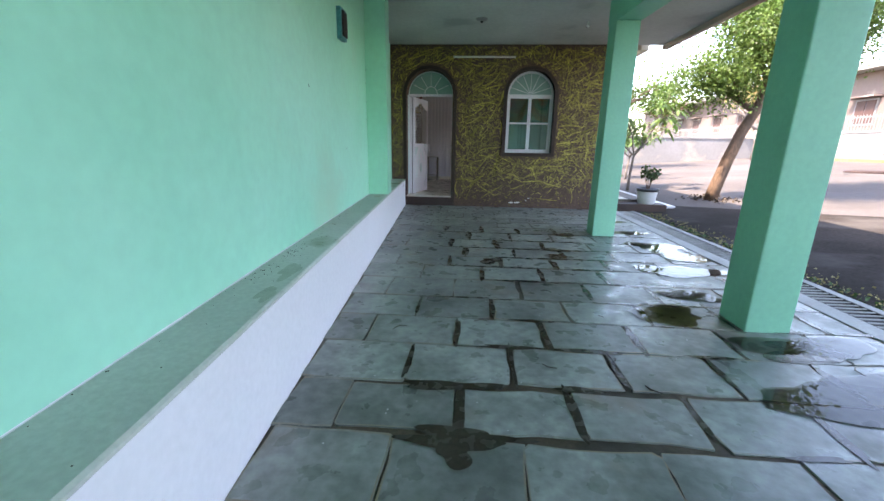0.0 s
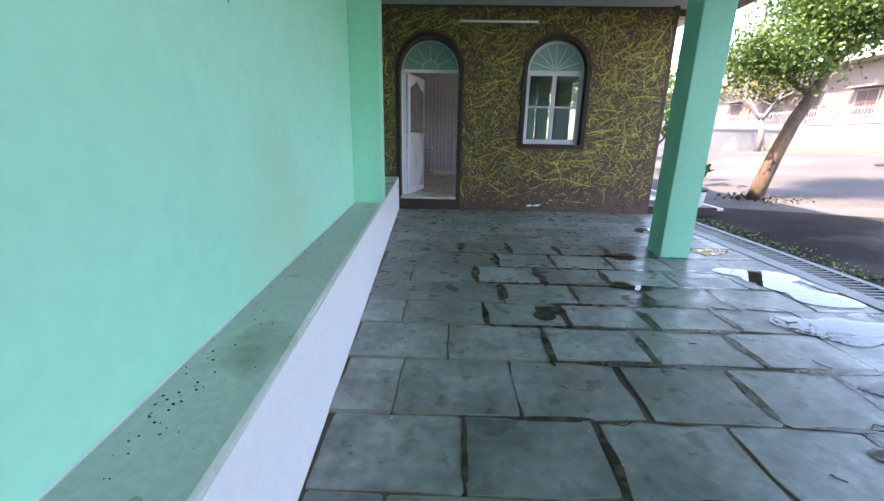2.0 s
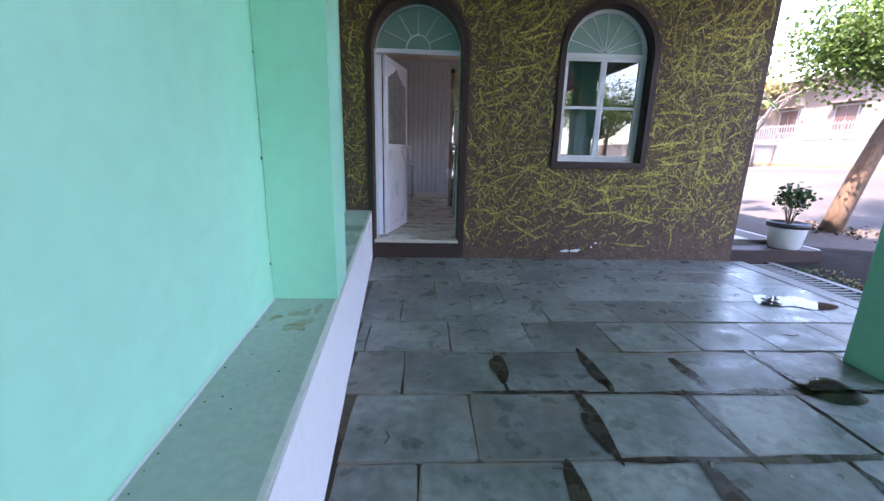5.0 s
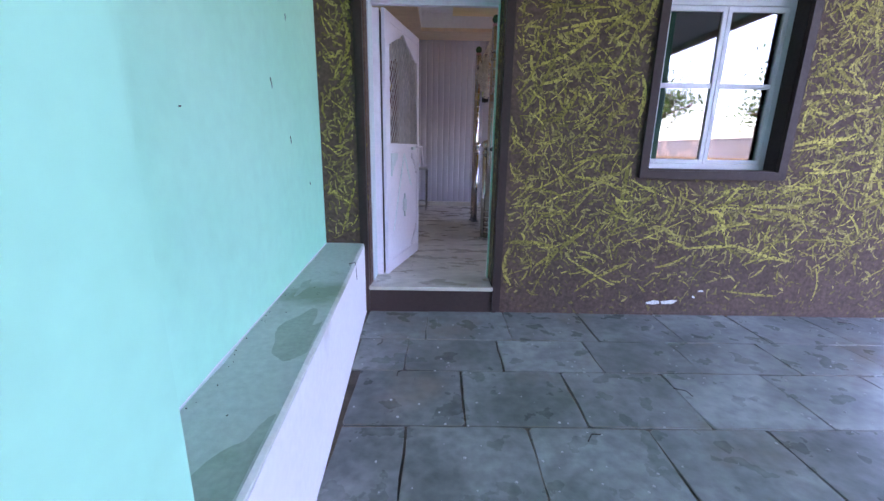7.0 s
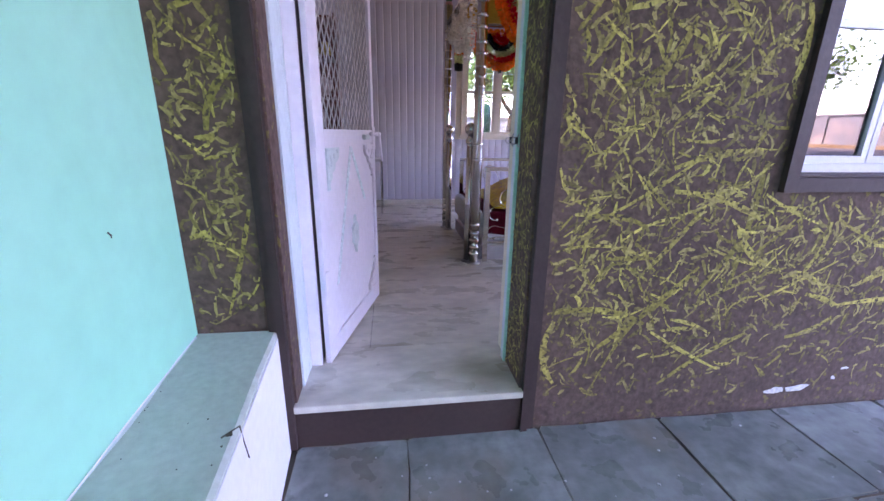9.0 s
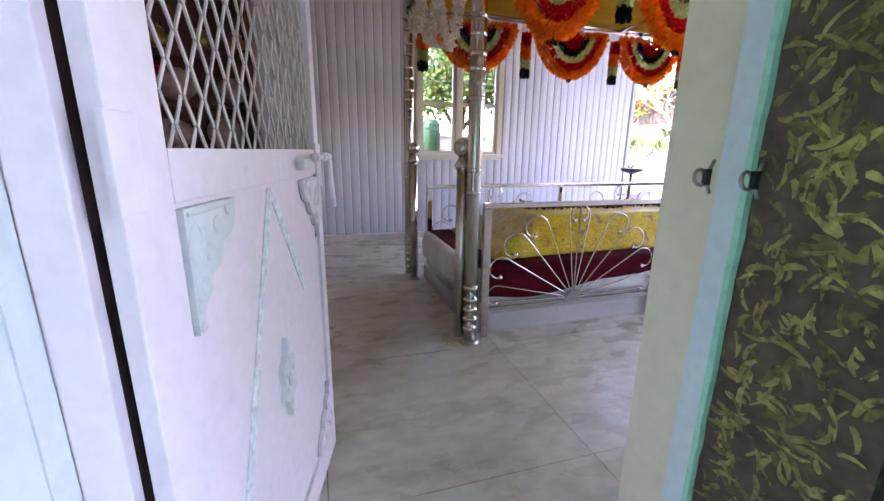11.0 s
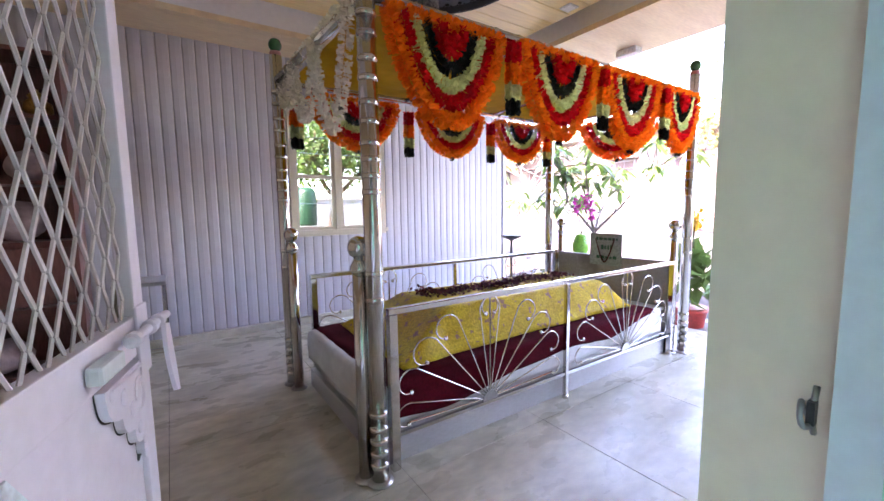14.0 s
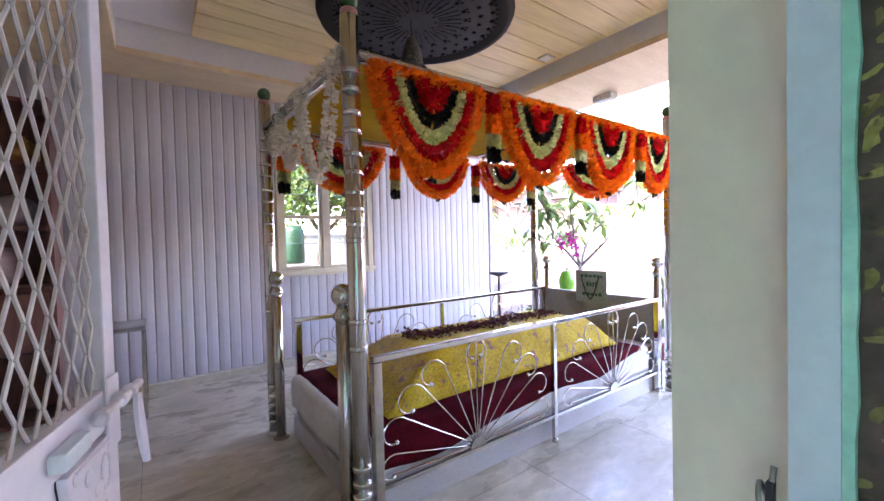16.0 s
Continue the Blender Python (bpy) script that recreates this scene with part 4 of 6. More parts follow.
# round embossed medallion with a hanging lamp
md = thing("ceiling_medallion", "large round black embossed medallion under the ceiling", "medallion", (0.80, 11.33, 3.17))
part("rim", lathe([(0.60, -0.005), (0.66, -0.028), (0.70, -0.022), (0.715, 0.01), (0.70, 0.045), (0.62, 0.05)], seg=48), "discedge", md, "dark brown rim", True)
part("disc", lathe([(0.02, -0.018), (0.3, -0.014), (0.605, -0.006), (0.605, 0.04)], seg=48), "disc", md)
eb = bmesh.new()
for k, (r, cnt, s) in enumerate(((0.14, 12, 0.014), (0.24, 18, 0.016), (0.36, 20, 0.02), (0.47, 26, 0.018), (0.56, 32, 0.02))):
    for i in range(cnt):
        a = 2 * math.pi * i / cnt
        ball((r * math.cos(a), r * math.sin(a), -0.014), s, eb, 6, 0.45)
        if k in (2, 4):
            for da in (-0.05, 0.05):
                ball(((r + 0.03) * math.cos(a + da), (r + 0.03) * math.sin(a + da), -0.012), s * 0.6, eb, 6, 0.45)
tagged(part("embossing", eb, "discedge", md, "raised floral dots", True), kind="stuff")
rb = bmesh.new()
for i in range(36):
    a = 2 * math.pi * i / 36
    rod((0.16 * math.cos(a), 0.16 * math.sin(a), -0.016), (0.33 * math.cos(a), 0.33 * math.sin(a), -0.014), 0.004, rb, 5)
part("rays", rb, "discedge", md)
part("mount", rod((0, 0, 0.041), (0, 0, 0.098), 0.05), "black", md)
hl = thing("hanging_lamp", "small woven metal bell lamp on a chain", "lamp", (0.75, 11.33, 2.765))
part("chain", rod((0, 0, 0.26), (0, 0, 0.39), 0.006, seg=6), "black", hl)
part("bell", lathe([(0.118, 0.0), (0.126, 0.012), (0.112, 0.035), (0.082, 0.06), (0.074, 0.14), (0.050, 0.22), (0.02, 0.27)], seg=24), "bellmetal", hl, "grey woven metal bell", True)
wv = bmesh.new()
for s in (1, -1):
    for k in range(8):
        tube([((0.083 - 0.045 * i / 9) * math.cos(k * 0.785 + s * i * 0.22), (0.083 - 0.045 * i / 9) * math.sin(k * 0.785 + s * i * 0.22), 0.06 + 0.16 * i / 9) for i in range(10)], 0.004, wv, 5)
part("weave", wv, "steel", hl)
part("lower_ring", tube([(0.12 * math.cos(a), 0.12 * math.sin(a), 0.006) for a in (2 * math.pi * i / 24 for i in range(25))], 0.008), "steel", hl)

# window in the north wall
win2 = thing("window_2", "cream framed casement window in the panelled wall", "window", kind="structure")
r4 = lambda x0, x1, z0, z1: [(x0, z0), (x0, z1), (x1, z1), (x1, z0)]
part("window_frame", band(r4(w2x0 + 0.055, w2x1 - 0.055, w2z0 + 0.07, w2z1 - 0.05), r4(w2x0 + 0.002, w2x1 - 0.002, w2z0 + 0.002, w2z1 - 0.002), N - 0.035, N + 0.06, True), "creamframe", win2)
part("window_sill", bx((w2x0 - 0.03, N - 0.06, w2z0 + 0.02), (w2x1 + 0.03, N - 0.036, w2z0 + 0.07), bevel=0.005), "creamframe", win2)
xm = (w2x0 + w2x1) / 2 - 0.03
part("mullion", bx((xm - 0.03, N - 0.03, w2z0 + 0.071), (xm + 0.03, N + 0.05, w2z1 - 0.051), bevel=0.004), "creamframe", win2)
for x0, x1 in ((w2x0 + 0.056, xm - 0.031), (xm + 0.031, w2x1 - 0.056)):
    cs = part("casement", band(r4(x0 + 0.035, x1 - 0.035, w2z0 + 0.106, w2z1 - 0.086), r4(x0, x1, w2z0 + 0.072, w2z1 - 0.052), N - 0.015, N + 0.03, True), "creamframe", win2)
    part("glazing_bar", bx((x0 + 0.036, N - 0.012, 1.83), (x1 - 0.036, N + 0.028, 1.87)), "creamframe", cs)
    part("pane", bx((x0 + 0.034, N + 0.006, w2z0 + 0.10), (x1 - 0.034, N + 0.009, 1.829)), "glass", cs).visible_shadow = False
    part("pane", bx((x0 + 0.034, N + 0.006, 1.871), (x1 - 0.034, N + 0.009, w2z1 - 0.086)), "glass", cs).visible_shadow = False
for z in (1.55, 2.12, 2.3):
    part("grille_bar", rod((w2x0 + 0.05, N + 0.09, z), (w2x1 - 0.05, N + 0.09, z), 0.005, seg=6), "iron", win2)
part("grille_scroll", tube([(0.80 + 0.17 * math.cos(a), N + 0.09, 1.25 + 0.22 * math.sin(a)) for a in (math.pi * i / 14 for i in range(15))], 0.005), "iron", win2)

# ---- the grave: plinth, cloths, mound ----
PX0, PX1, PY0, PY1, PZ = -0.06, 2.66, 10.60, 11.72, 0.60
tomb = thing("grave_plinth", "white grey marble grave plinth on the shrine floor", "grave", (0, 0, FL))
part("base", bx((PX0 - 0.0, PY0 - 0.03, 0.001), (PX1, PY1 + 0.03, 0.13), bevel=0.008), "slab", tomb)
part("body", bx((PX0 + 0.03, PY0, 0.131), (PX1 - 0.02, PY1, PZ - FL - 0.03)), "slab", tomb)
part("rim", bx((PX0, PY0 - 0.02, PZ - FL - 0.029), (PX1, PY1 + 0.02, PZ - FL), bevel=0.008), "slab", tomb, "polished marble rim")
hb = thing("headstone_slab", "plain grey marble slab at the head of the grave", "headstone", (2.70, 11.135, FL + 0.001))
part("slab", bx((-0.03, -0.57, 0), (0.03, 0.60, 0.80), bevel=0.006), "kerb", hb)
part("foot", bx((-0.036, -0.575, 0), (0.036, 0.605, 0.05), bevel=0.004), "kerb", hb)


def drape(name, x0, x1, y0, y1, z, drop, wave, mat, label, thick, seed, tilt=0.0):
    """A cloth laid over the plinth with wavy hanging edges."""
    bm = bmesh.new()
    nx, ny = 110, 60
    vs = []
    for i in range(nx + 1):
        row = []
        for j in range(ny + 1):
            u = x0 - drop + (x1 - x0 + 2 * drop) * i / nx
            v = y0 - drop + (y1 - y0 + 2 * drop) * j / ny
            ex, ey = max(x0 - u, u - x1, 0), max(y0 - v, v - y1, 0)
            px, py = min(max(u, x0), x1), min(max(v, y0), y1)
            d = min(math.hypot(ex, ey), drop)
            k = noise.noise((u * 2.3 + seed, v * 2.3, seed))
            d *= 1 + wave * (k + 0.5 * math.sin(u * 5 + seed)) + tilt * (0.5 - (u - x0) / (x1 - x0))
            out = thick + 0.008 * (1 + noise.noise((u * 7, v * 7, seed + 4))) * min(1, d / 0.1)
            if ex > 0:
                px += out * (1 if u > x1 else -1)
            if ey > 0:
                py += out * (1 if v > y1 else -1)
            pz = z + thick - d + 0.006 * noise.noise((u * 6, v * 6, seed)) * (1 if d == 0 else 0.3)
            row.append(bm.verts.new((px, py, pz)))
        vs.append(row)
    for a, b in zip(vs, vs[1:]):
        for k in range(ny):
            bm.faces.new((a[k], b[k], b[k + 1], a[k + 1]))
    ob = solid(name, bm, mat, label, "cloth", smooth=True)
    m = ob.modifiers.new("thickness", "SOLIDIFY")
    m.thickness, m.offset = 0.004, 1
    return ob


drape("white_sheet", PX0 + 0.01, PX1 - 0.10, PY0 - 0.021, PY1 + 0.021, PZ, 0.20, 0.10, "satin", "creased white satin sheet hanging over the plinth", 0.006, 2.0)
drape("maroon_cloth", PX0 + 0.06, PX1 - 0.22, PY0 - 0.030, PY1 + 0.03, PZ + 0.012, 0.13, 0.30, "maroon", "deep maroon velvet cloth draped over the grave", 0.006, 5.3, 1.2)

mb = bmesh.new()
MX0, MX1, MY0, MY1 = 0.13, 2.32, 10.69, 11.62
HM = 0.225
nx, ny = 90, 50
vs = []
for i in range(nx + 1):
    row = []
    for j in range(ny + 1):
        u, v = MX0 + (MX1 - MX0) * i / nx, MY0 + (MY1 - MY0) * j / ny
        k = 0.03 * noise.noise((u * 2.0, v * 2.0, 9.0))
        d = min((u - MX0) * 0.56, (MX1 - u) * 0.95, (v - MY0) * 1.45, (MY1 - v) * 1.0)
        z = min(HM, d * 1.05) + 0.008 * noise.noise((u * 5, v * 5, 3.0)) + 0.004 * math.sin(u * 23 + 5 * noise.noise((u * 3, v, 1))) * (1 if d < HM else 0.2)
        w = max(0.0, 1 - math.hypot(u - MX0, v - MY0) / 0.35)
        edge = 1 if (i in (0, nx) or j in (0, ny)) else 0
        row.append(mb.verts.new((u + (k if edge else 0) - 0.02 * w, v + (k if edge else 0) - 0.07 * w, PZ + 0.035 + max(0.0, z))))
    vs.append(row)
for a, b in zip(vs, vs[1:]):
    for k in range(ny):
        mb.faces.new((a[k], b[k], b[k + 1], a[k + 1]))
yc = solid("yellow_grave_cloth", mb, "yellow", "yellow flowered brocade cloth over the grave mound", "cloth", smooth=True)
md2 = yc.modifiers.new("thickness", "SOLIDIFY")
md2.thickness, md2.offset = 0.006, 1

rnd = random.Random(21)


def petals(n, where, size, nrm=1.0):
    """Loose petals: each a small bent pair of triangles round a place."""
    v, f = [], []
    for _ in range(n):
        c = Vector(where())
        q = Euler((rnd.uniform(-1, 1) * nrm, rnd.uniform(-1, 1) * nrm, rnd.uniform(0, 6.28))).to_matrix()
        s = size * rnd.uniform(0.6, 1.3)
        b = len(v)
        for p in ((-s, 0, 0), (0, -s * 0.6, s * 0.25), (s, 0, 0), (0, s * 0.6, s * 0.25)):
            v.append(tuple(c + q @ Vector(p)))
        f += [(b, b + 1, b + 2), (b, b + 2, b + 3)]
    return v, f


def on_mound():
    u = rnd.uniform(0.56, 2.06)
    k = noise.noise((u * 4, 0.0, 7.0))
    return (u, 11.19 + 0.06 * k + rnd.gauss(0, 0.055 + 0.03 * k), PZ + 0.035 + HM + rnd.uniform(0.006, 0.03 + 0.05 * max(0, k)))


tagged(soup("rose_petals", *petals(1500, on_mound, 0.016), "petal"), "line of dried dark red rose petals on the cloth", "petals", kind="stuff")

# ---- steel canopy over the grave ----
canopy = thing("steel_canopy", "polished stainless steel canopy frame over the grave", "canopy", (0, 0, FL))
CT = 2.53 - FL


def ringed_post(x, y, parent):
    p = part("post", rod((x, y, 0.0), (x, y, CT), 0.041, seg=20), "steel", parent, "ringed polished steel post", True)
    for z in (0.09, 0.15, 0.21, 0.27, 0.34, 0.88, 1.0, 1.36, 1.43, 1.50, 1.57, 1.66, 1.74, 1.84, 1.92, 2.02, 2.10):
        part("ring", lathe([(0.041, -0.012), (0.0440, -0.008), (0.0440, 0.008), (0.041, 0.012)], (x, y, z), 18), "steel", p, "", True)
    part("foot", lathe([(0.062, 0.0), (0.062, 0.008), (0.043, 0.02)], (x, y, 0), 18), "iron", p, "", True)
    part("pink_ring", lathe([(0.036, 0.0), (0.038, 0.004), (0.038, 0.026), (0.034, 0.03)], (x, y, CT), 16), "pink", p, "pink plastic ring", True)
    part("finial", lathe([(0.02, 0.0), (0.04, 0.022), (0.044, 0.045), (0.034, 0.072), (0.012, 0.086)], (x, y, CT + 0.031), 16), "greenglass", p, "green glass finial", True)
    return p


TP = ((-0.10, 10.49), (-0.16, 11.86), (2.80, 10.49), (2.64, 11.86))
for x, y in TP:
    ringed_post(x, y, canopy)


def beam_pipe(p, q, parent):
    b = part("beam", rod(p, q, 0.027, seg=14), "steel", parent, "ringed horizontal steel pipe", True)
    p, q = Vector(p), Vector(q)
    rot = (q - p).to_track_quat("Z", "Y").to_matrix().to_4x4()
    L = (q - p).length
    k = int(L / 0.16)
    for i in range(k):
        if i % 4 == 3:
            continue
        o = part("ring", lathe([(0.027, -0.006), (0.031, -0.004), (0.031, 0.004), (0.027, 0.006)], seg=14), "steel", b, "", True)
        o.matrix_basis = Matrix.Translation(p + (q - p) * ((i + 0.5) / k)) @ rot
    return b


BZ = 2.37 - FL
for a, b in ((TP[0], TP[2]), (TP[1], TP[3]), (TP[0], TP[1]), (TP[2], TP[3])):
    beam_pipe((*a, BZ), (*b, BZ), canopy)
for xx in (0.85, 1.80):
    part("cross_beam", rod((xx, 10.49, BZ), (xx, 11.86, BZ), 0.018), "steel", canopy, "", True)
cc = bmesh.new()
vs = []
for i in range(41):
    row = []
    for j in range(21):
        u, v = -0.06 + 2.82 * i / 40, 10.52 + 1.30 * j / 20
        sag = 0.07 * abs(math.sin(math.pi * (i / 40) * 3)) * math.sin(math.pi * j / 20) + 0.02 * noise.noise((u * 4, v * 4, 2))
        row.append(cc.verts.new((u, v, 2.375 - sag)))
    vs.append(row)
for a, b in zip(vs, vs[1:]):
    for k in range(20):
        cc.faces.new((a[k], b[k], b[k + 1], a[k + 1]))
cn = solid("canopy_cloth", cc, "yellowsatin", "sagging yellow satin cloth under the canopy roof", "cloth", smooth=True)
m = cn.modifiers.new("thickness", "SOLIDIFY")
m.thickness = 0.004

# ball-topped rail posts
rp = thing("ball_post", "short steel post with a ball finial", "post", (0, 0, FL), group="ball posts")
part("shaft", rod((0, 0, 0), (0, 0, 1.045), 0.034, seg=18), "steel", rp, "", True)
part("collar", lathe([(0.034, 1.0), (0.045, 1.01), (0.045, 1.025), (0.030, 1.05), (0.024, 1.07)], seg=18), "steel", rp, "", True)
part("ball", ball((0, 0, 1.115), 0.052, None, 18), "steel", rp, "polished steel ball", True)
part("foot", lathe([(0.055, 0.0), (0.055, 0.008), (0.036, 0.018)], seg=18), "iron", rp, "", True)
rp.matrix_basis = pose(-0.145, 10.55, FL)
for x, y in ((-0.145, 11.75), (2.715, 10.55), (2.715, 11.75)):
    copy_thing(rp, pose(x, y, FL))

# ornamental rail
rail = thing("steel_rail", "stainless steel rail with fan and scroll grille", "railing", (0, 10.53, FL), group="grave rails")
part("top_rail", bx((-0.02, -0.018, 0.785), (2.69, 0.018, 0.815), bevel=0.004), "steel", rail)
part("end_post", bx((-0.02, -0.02, 0.0), (0.024, 0.02, 0.784), bevel=0.003), "steel", rail)
part("end_post", bx((2.646, -0.02, 0.0), (2.69, 0.02, 0.784), bevel=0.003), "steel", rail)
part("middle_post", bx((1.275, -0.014, 0.03), (1.305, 0.014, 0.784), bevel=0.003), "steel", rail)
part("post_foot", lathe([(0.022, 0.0), (0.022, 0.012), (0.012, 0.03)], (1.29, 0, 0.0), 14), "steel", rail, "", True)
part("bottom_rail", bx((0.025, -0.009, 0.165), (2.645, 0.009, 0.183)), "steel", rail)


def scroll(hx, hz, ang, length, curl, turn, rad):
    """A rod that leaves the hub straight and rolls into a curl."""
    a = radians(ang)
    x, z = hx, hz
    pts = [(x, 0, z)]
    n = 6
    for i in range(n):
        x += math.cos(a) * length / n
        z += math.sin(a) * length / n
        pts.append((x, 0, z))
    steps = 16
    for i in range(steps):
        r = rad * (1.35 - 0.75 * i / steps)
        da = radians(turn) / steps * curl
        a += da
        x += math.cos(a) * r * abs(da)
        z += math.sin(a) * r * abs(da)
        pts.append((x, 0, z))
    return pts


for hx, half in ((0.62, 0.60), (1.99, 0.60)):
    hub = part("hub", plate([(hx + 0.055 * math.cos(math.pi * i / 16), 0.184 + 0.055 * math.sin(math.pi * i / 16)) for i in range(17)], -0.007, 0.007, bmesh.new()), "iron", rail, "half round steel hub plate")
    part("fan_rod", rod((hx, 0, 0.21), (hx, 0, 0.784), 0.005, seg=6), "steel", rail)
    for s in (1, -1):
        for ang, L, cl, tn, rd in ((82, 0.485, 1, 250, 0.060), (66, 0.50, -1, 250, 0.066), (49, 0.51, -1, 250, 0.070), (31, 0.52, -1, 230, 0.062), (13, 0.50, -1, 215, 0.055)):
            aa = ang if s > 0 else 180 - ang
            pts = scroll(hx + 0.04 * math.cos(radians(aa)), 0.195 + 0.04 * math.sin(radians(aa)), aa, L, cl * s, tn, rd)
            pts = [(min(max(p[0], hx - 0.625), hx + 0.64), p[1], p[2]) for p in pts]
            rd_ = part("fan_rod", tube(pts, 0.0042), "steel", rail, "", True)
            part("rod_ball", ball(pts[-1], 0.013, None, 10), "steel", rd_, "", True)
        part("fan_rod", rod((hx + s * 0.05, 0, 0.20), (hx + s * 0.54, 0, 0.215), 0.005, seg=6), "steel", rail)
copy_thing(rail, pose(0, 11.79, FL))

# ---- flower garlands ----


def ruffle(path, r, n, size, v, f):
    """Petals crowded round a line."""
    pts = [Vector(p) for p in path]
    seg = [(b - a).length for a, b in zip(pts, pts[1:])]
    tot = sum(seg)
    for _ in range(n):
        d = rnd.uniform(0, tot)
        i = 0
        while i < len(seg) - 1 and d > seg[i]:
            d -= seg[i]
            i += 1
        a, b = pts[i], pts[i + 1]
        t = (b - a).normalized()
        c = a + (b - a) * min(1, d / seg[i])
        side = t.orthogonal().normalized()
        th = rnd.uniform(0, 6.28)
        out = side * math.cos(th) + t.cross(side) * math.sin(th)
        out = (out + t * rnd.uniform(-0.35, 0.35)).normalized()
        w = out.cross(Vector((rnd.uniform(-1, 1), rnd.uniform(-1, 1), rnd.uniform(-1, 1)))).normalized() * size * rnd.uniform(0.35, 0.6)
        base = c + out * r * 0.1
        tip = c + out * r * rnd.uniform(0.75, 1.15)
        k = len(v)
        v.extend([tuple(base - w * 0.4), tuple(base + w * 0.4), tuple(tip + w), tuple(tip - w)])
        f.append((k, k + 1, k + 2, k + 3))


def swag_path(half, drop, n=18):
    return [(half * (0.45 * math.sin(math.pi / 2 * u) + 0.55 * u), 0, -drop * (1 - abs(u) ** 1.9)) for u in (-1 + 2 * i / n for i in range(n + 1))]


def flower_swag(loc, half, drop, label, rz=0.0):
    ob = thing("flower_swag", label, "garland", loc, rz, group="flower swags")
    for nm, mat, k, r, cnt in (("orange_fringe", "orange", 1.0, 0.046, 1500), ("red_band", "red", 0.80, 0.038, 1100), ("pale_band", "pale", 0.62, 0.034, 800), ("black_band", "blackfl", 0.44, 0.034, 700), ("red_heart", "red", 0.20, 0.05, 420)):
        v, f = [], []
        path = [(x * k, -0.004 * (1 - k), z * k * (1 if k > 0.3 else 1.25) - 0.012 * (1 - k) - 0.0) for x, _, z in swag_path(half, drop)]
        ruffle(path, r, cnt, 0.017, v, f)
        if nm == "orange_fringe":
            ruffle([(-half * 1.05, -0.01, 0.0), (half * 1.05, -0.01, 0.0)], 0.036, 600, 0.019, v, f)
        soup(nm, v, f, mat, ob)
    v, f = [], []
    ruffle([(0, 0, -drop - 0.03), (0, 0, -drop - 0.06)], 0.02, 60, 0.014, v, f)
    soup("bottom_tuft", v, f, "blackfl", ob)
    return ob


def flower_tassel(loc, length):
    ob = thing("flower_tassel", "hanging paper flower tassel in red, orange and black", "garland", loc, group="flower tassels")
    z = 0.0
    for nm, mat, part_len, r in (("red_tuft", "red", 0.30, 0.040), ("orange_tuft", "orange", 0.28, 0.042), ("pale_tuft", "pale", 0.22, 0.040), ("black_tuft", "blackfl", 0.20, 0.036)):
        v, f = [], []
        for sx in (-0.018, 0.018):
            ruffle([(sx, 0, z), (sx, 0, z - length * part_len)], r * 0.72, 230, 0.017, v, f)
        soup(nm, v, f, mat, ob)
        z -= length * part_len
    return ob


GF, GB = 10.455, 11.825
first = flower_swag((0.30, GF, 2.325), 0.31, 0.44, "scalloped paper flower swag in orange, red, cream and black")
for x in (1.09, 1.83):
    copy_thing(first, pose(x, GF, 2.335))
flower_swag((2.50, GF, 2.335), 0.25, 0.42, "narrow scalloped paper flower swag by the post")
tas = flower_tassel((0.69, GF - 0.03, 2.32), 0.36)
for x in (1.47, 2.22):
    copy_thing(tas, pose(x, GF - 0.03, 2.32))
back = flower_swag((0.40, GB, 2.29), 0.34, 0.33, "scalloped paper flower swag on the rear beam")
for x in (1.30, 2.15):
    copy_thing(back, pose(x, GB, 2.29))
for x in (-0.05, 0.86, 1.76, 2.55):
    copy_thing(tas, pose(x, GB, 2.27))
wside = flower_swag((2.78, 11.15, 2.30), 0.40, 0.34, "scalloped paper flower swag on the end beam", 90)
# white garland looped along the west beam
wg = thing("white_garland", "looped ivory paper flower garland on the beam", "garland", (-0.12, 11.2, 2.37))
v, f = [], []
line = [(0, -0.72 + 1.36 * i / 30, 0.02) for i in range(31)]
ruffle(line, 0.038, 800, 0.019, v, f)
soup("beam_run", v, f, "whitefl", wg)
for y0, y1, dp in ((-0.62, -0.10, 0.50), (-0.15, 0.32, 0.36), (0.30, 0.66, 0.20)):
    v, f = [], []
    ruffle([(-0.02, y0 + (y1 - y0) * i / 16, -dp * (1 - (abs(i / 8 - 1)) ** 2.0)) for i in range(17)], 0.036, 750, 0.019, v, f)
    soup("loop", v, f, "whitefl", wg)
v, f = [], []
ruffle([(-0.03, 0.66, 0.0), (-0.03, 0.67, -0.42)], 0.032, 350, 0.017, v, f)
soup("tail", v, f, "whitefl", wg)

# sign on the head slab
sg = thing("sign_board", "grey green sign board with green writing and a bead string", "sign", (2.655, 11.165, 0.90))
part("board", bx((0, -0.17, 0), (0.012, 0.17, 0.31), bevel=0.002), "sign", sg)
for k, (z, hw, h) in enumerate(((0.245, 0.13, 0.03), (0.155, 0.07, 0.05), (0.065, 0.12, 0.03))):
    w = bmesh.new()
    x = -hw
    while x < hw - 0.02:
        wd = rnd.uniform(0.018, 0.04)
        bx((-0.002, x, z), (-0.0005, min(x + wd, hw), z + h * rnd.uniform(0.7, 1.0)), w)
        x += wd + 0.010
    part("writing", w, "signtext", sg, "dark green unreadable writing")
part("bead_string", tube([(-0.012, -0.10 + 0.2 * i / 12, 0.26 - 0.23 * (1 - (abs(i / 6 - 1)) ** 1.6)) for i in range(13)], 0.006), "petal", sg, "brown bead string")

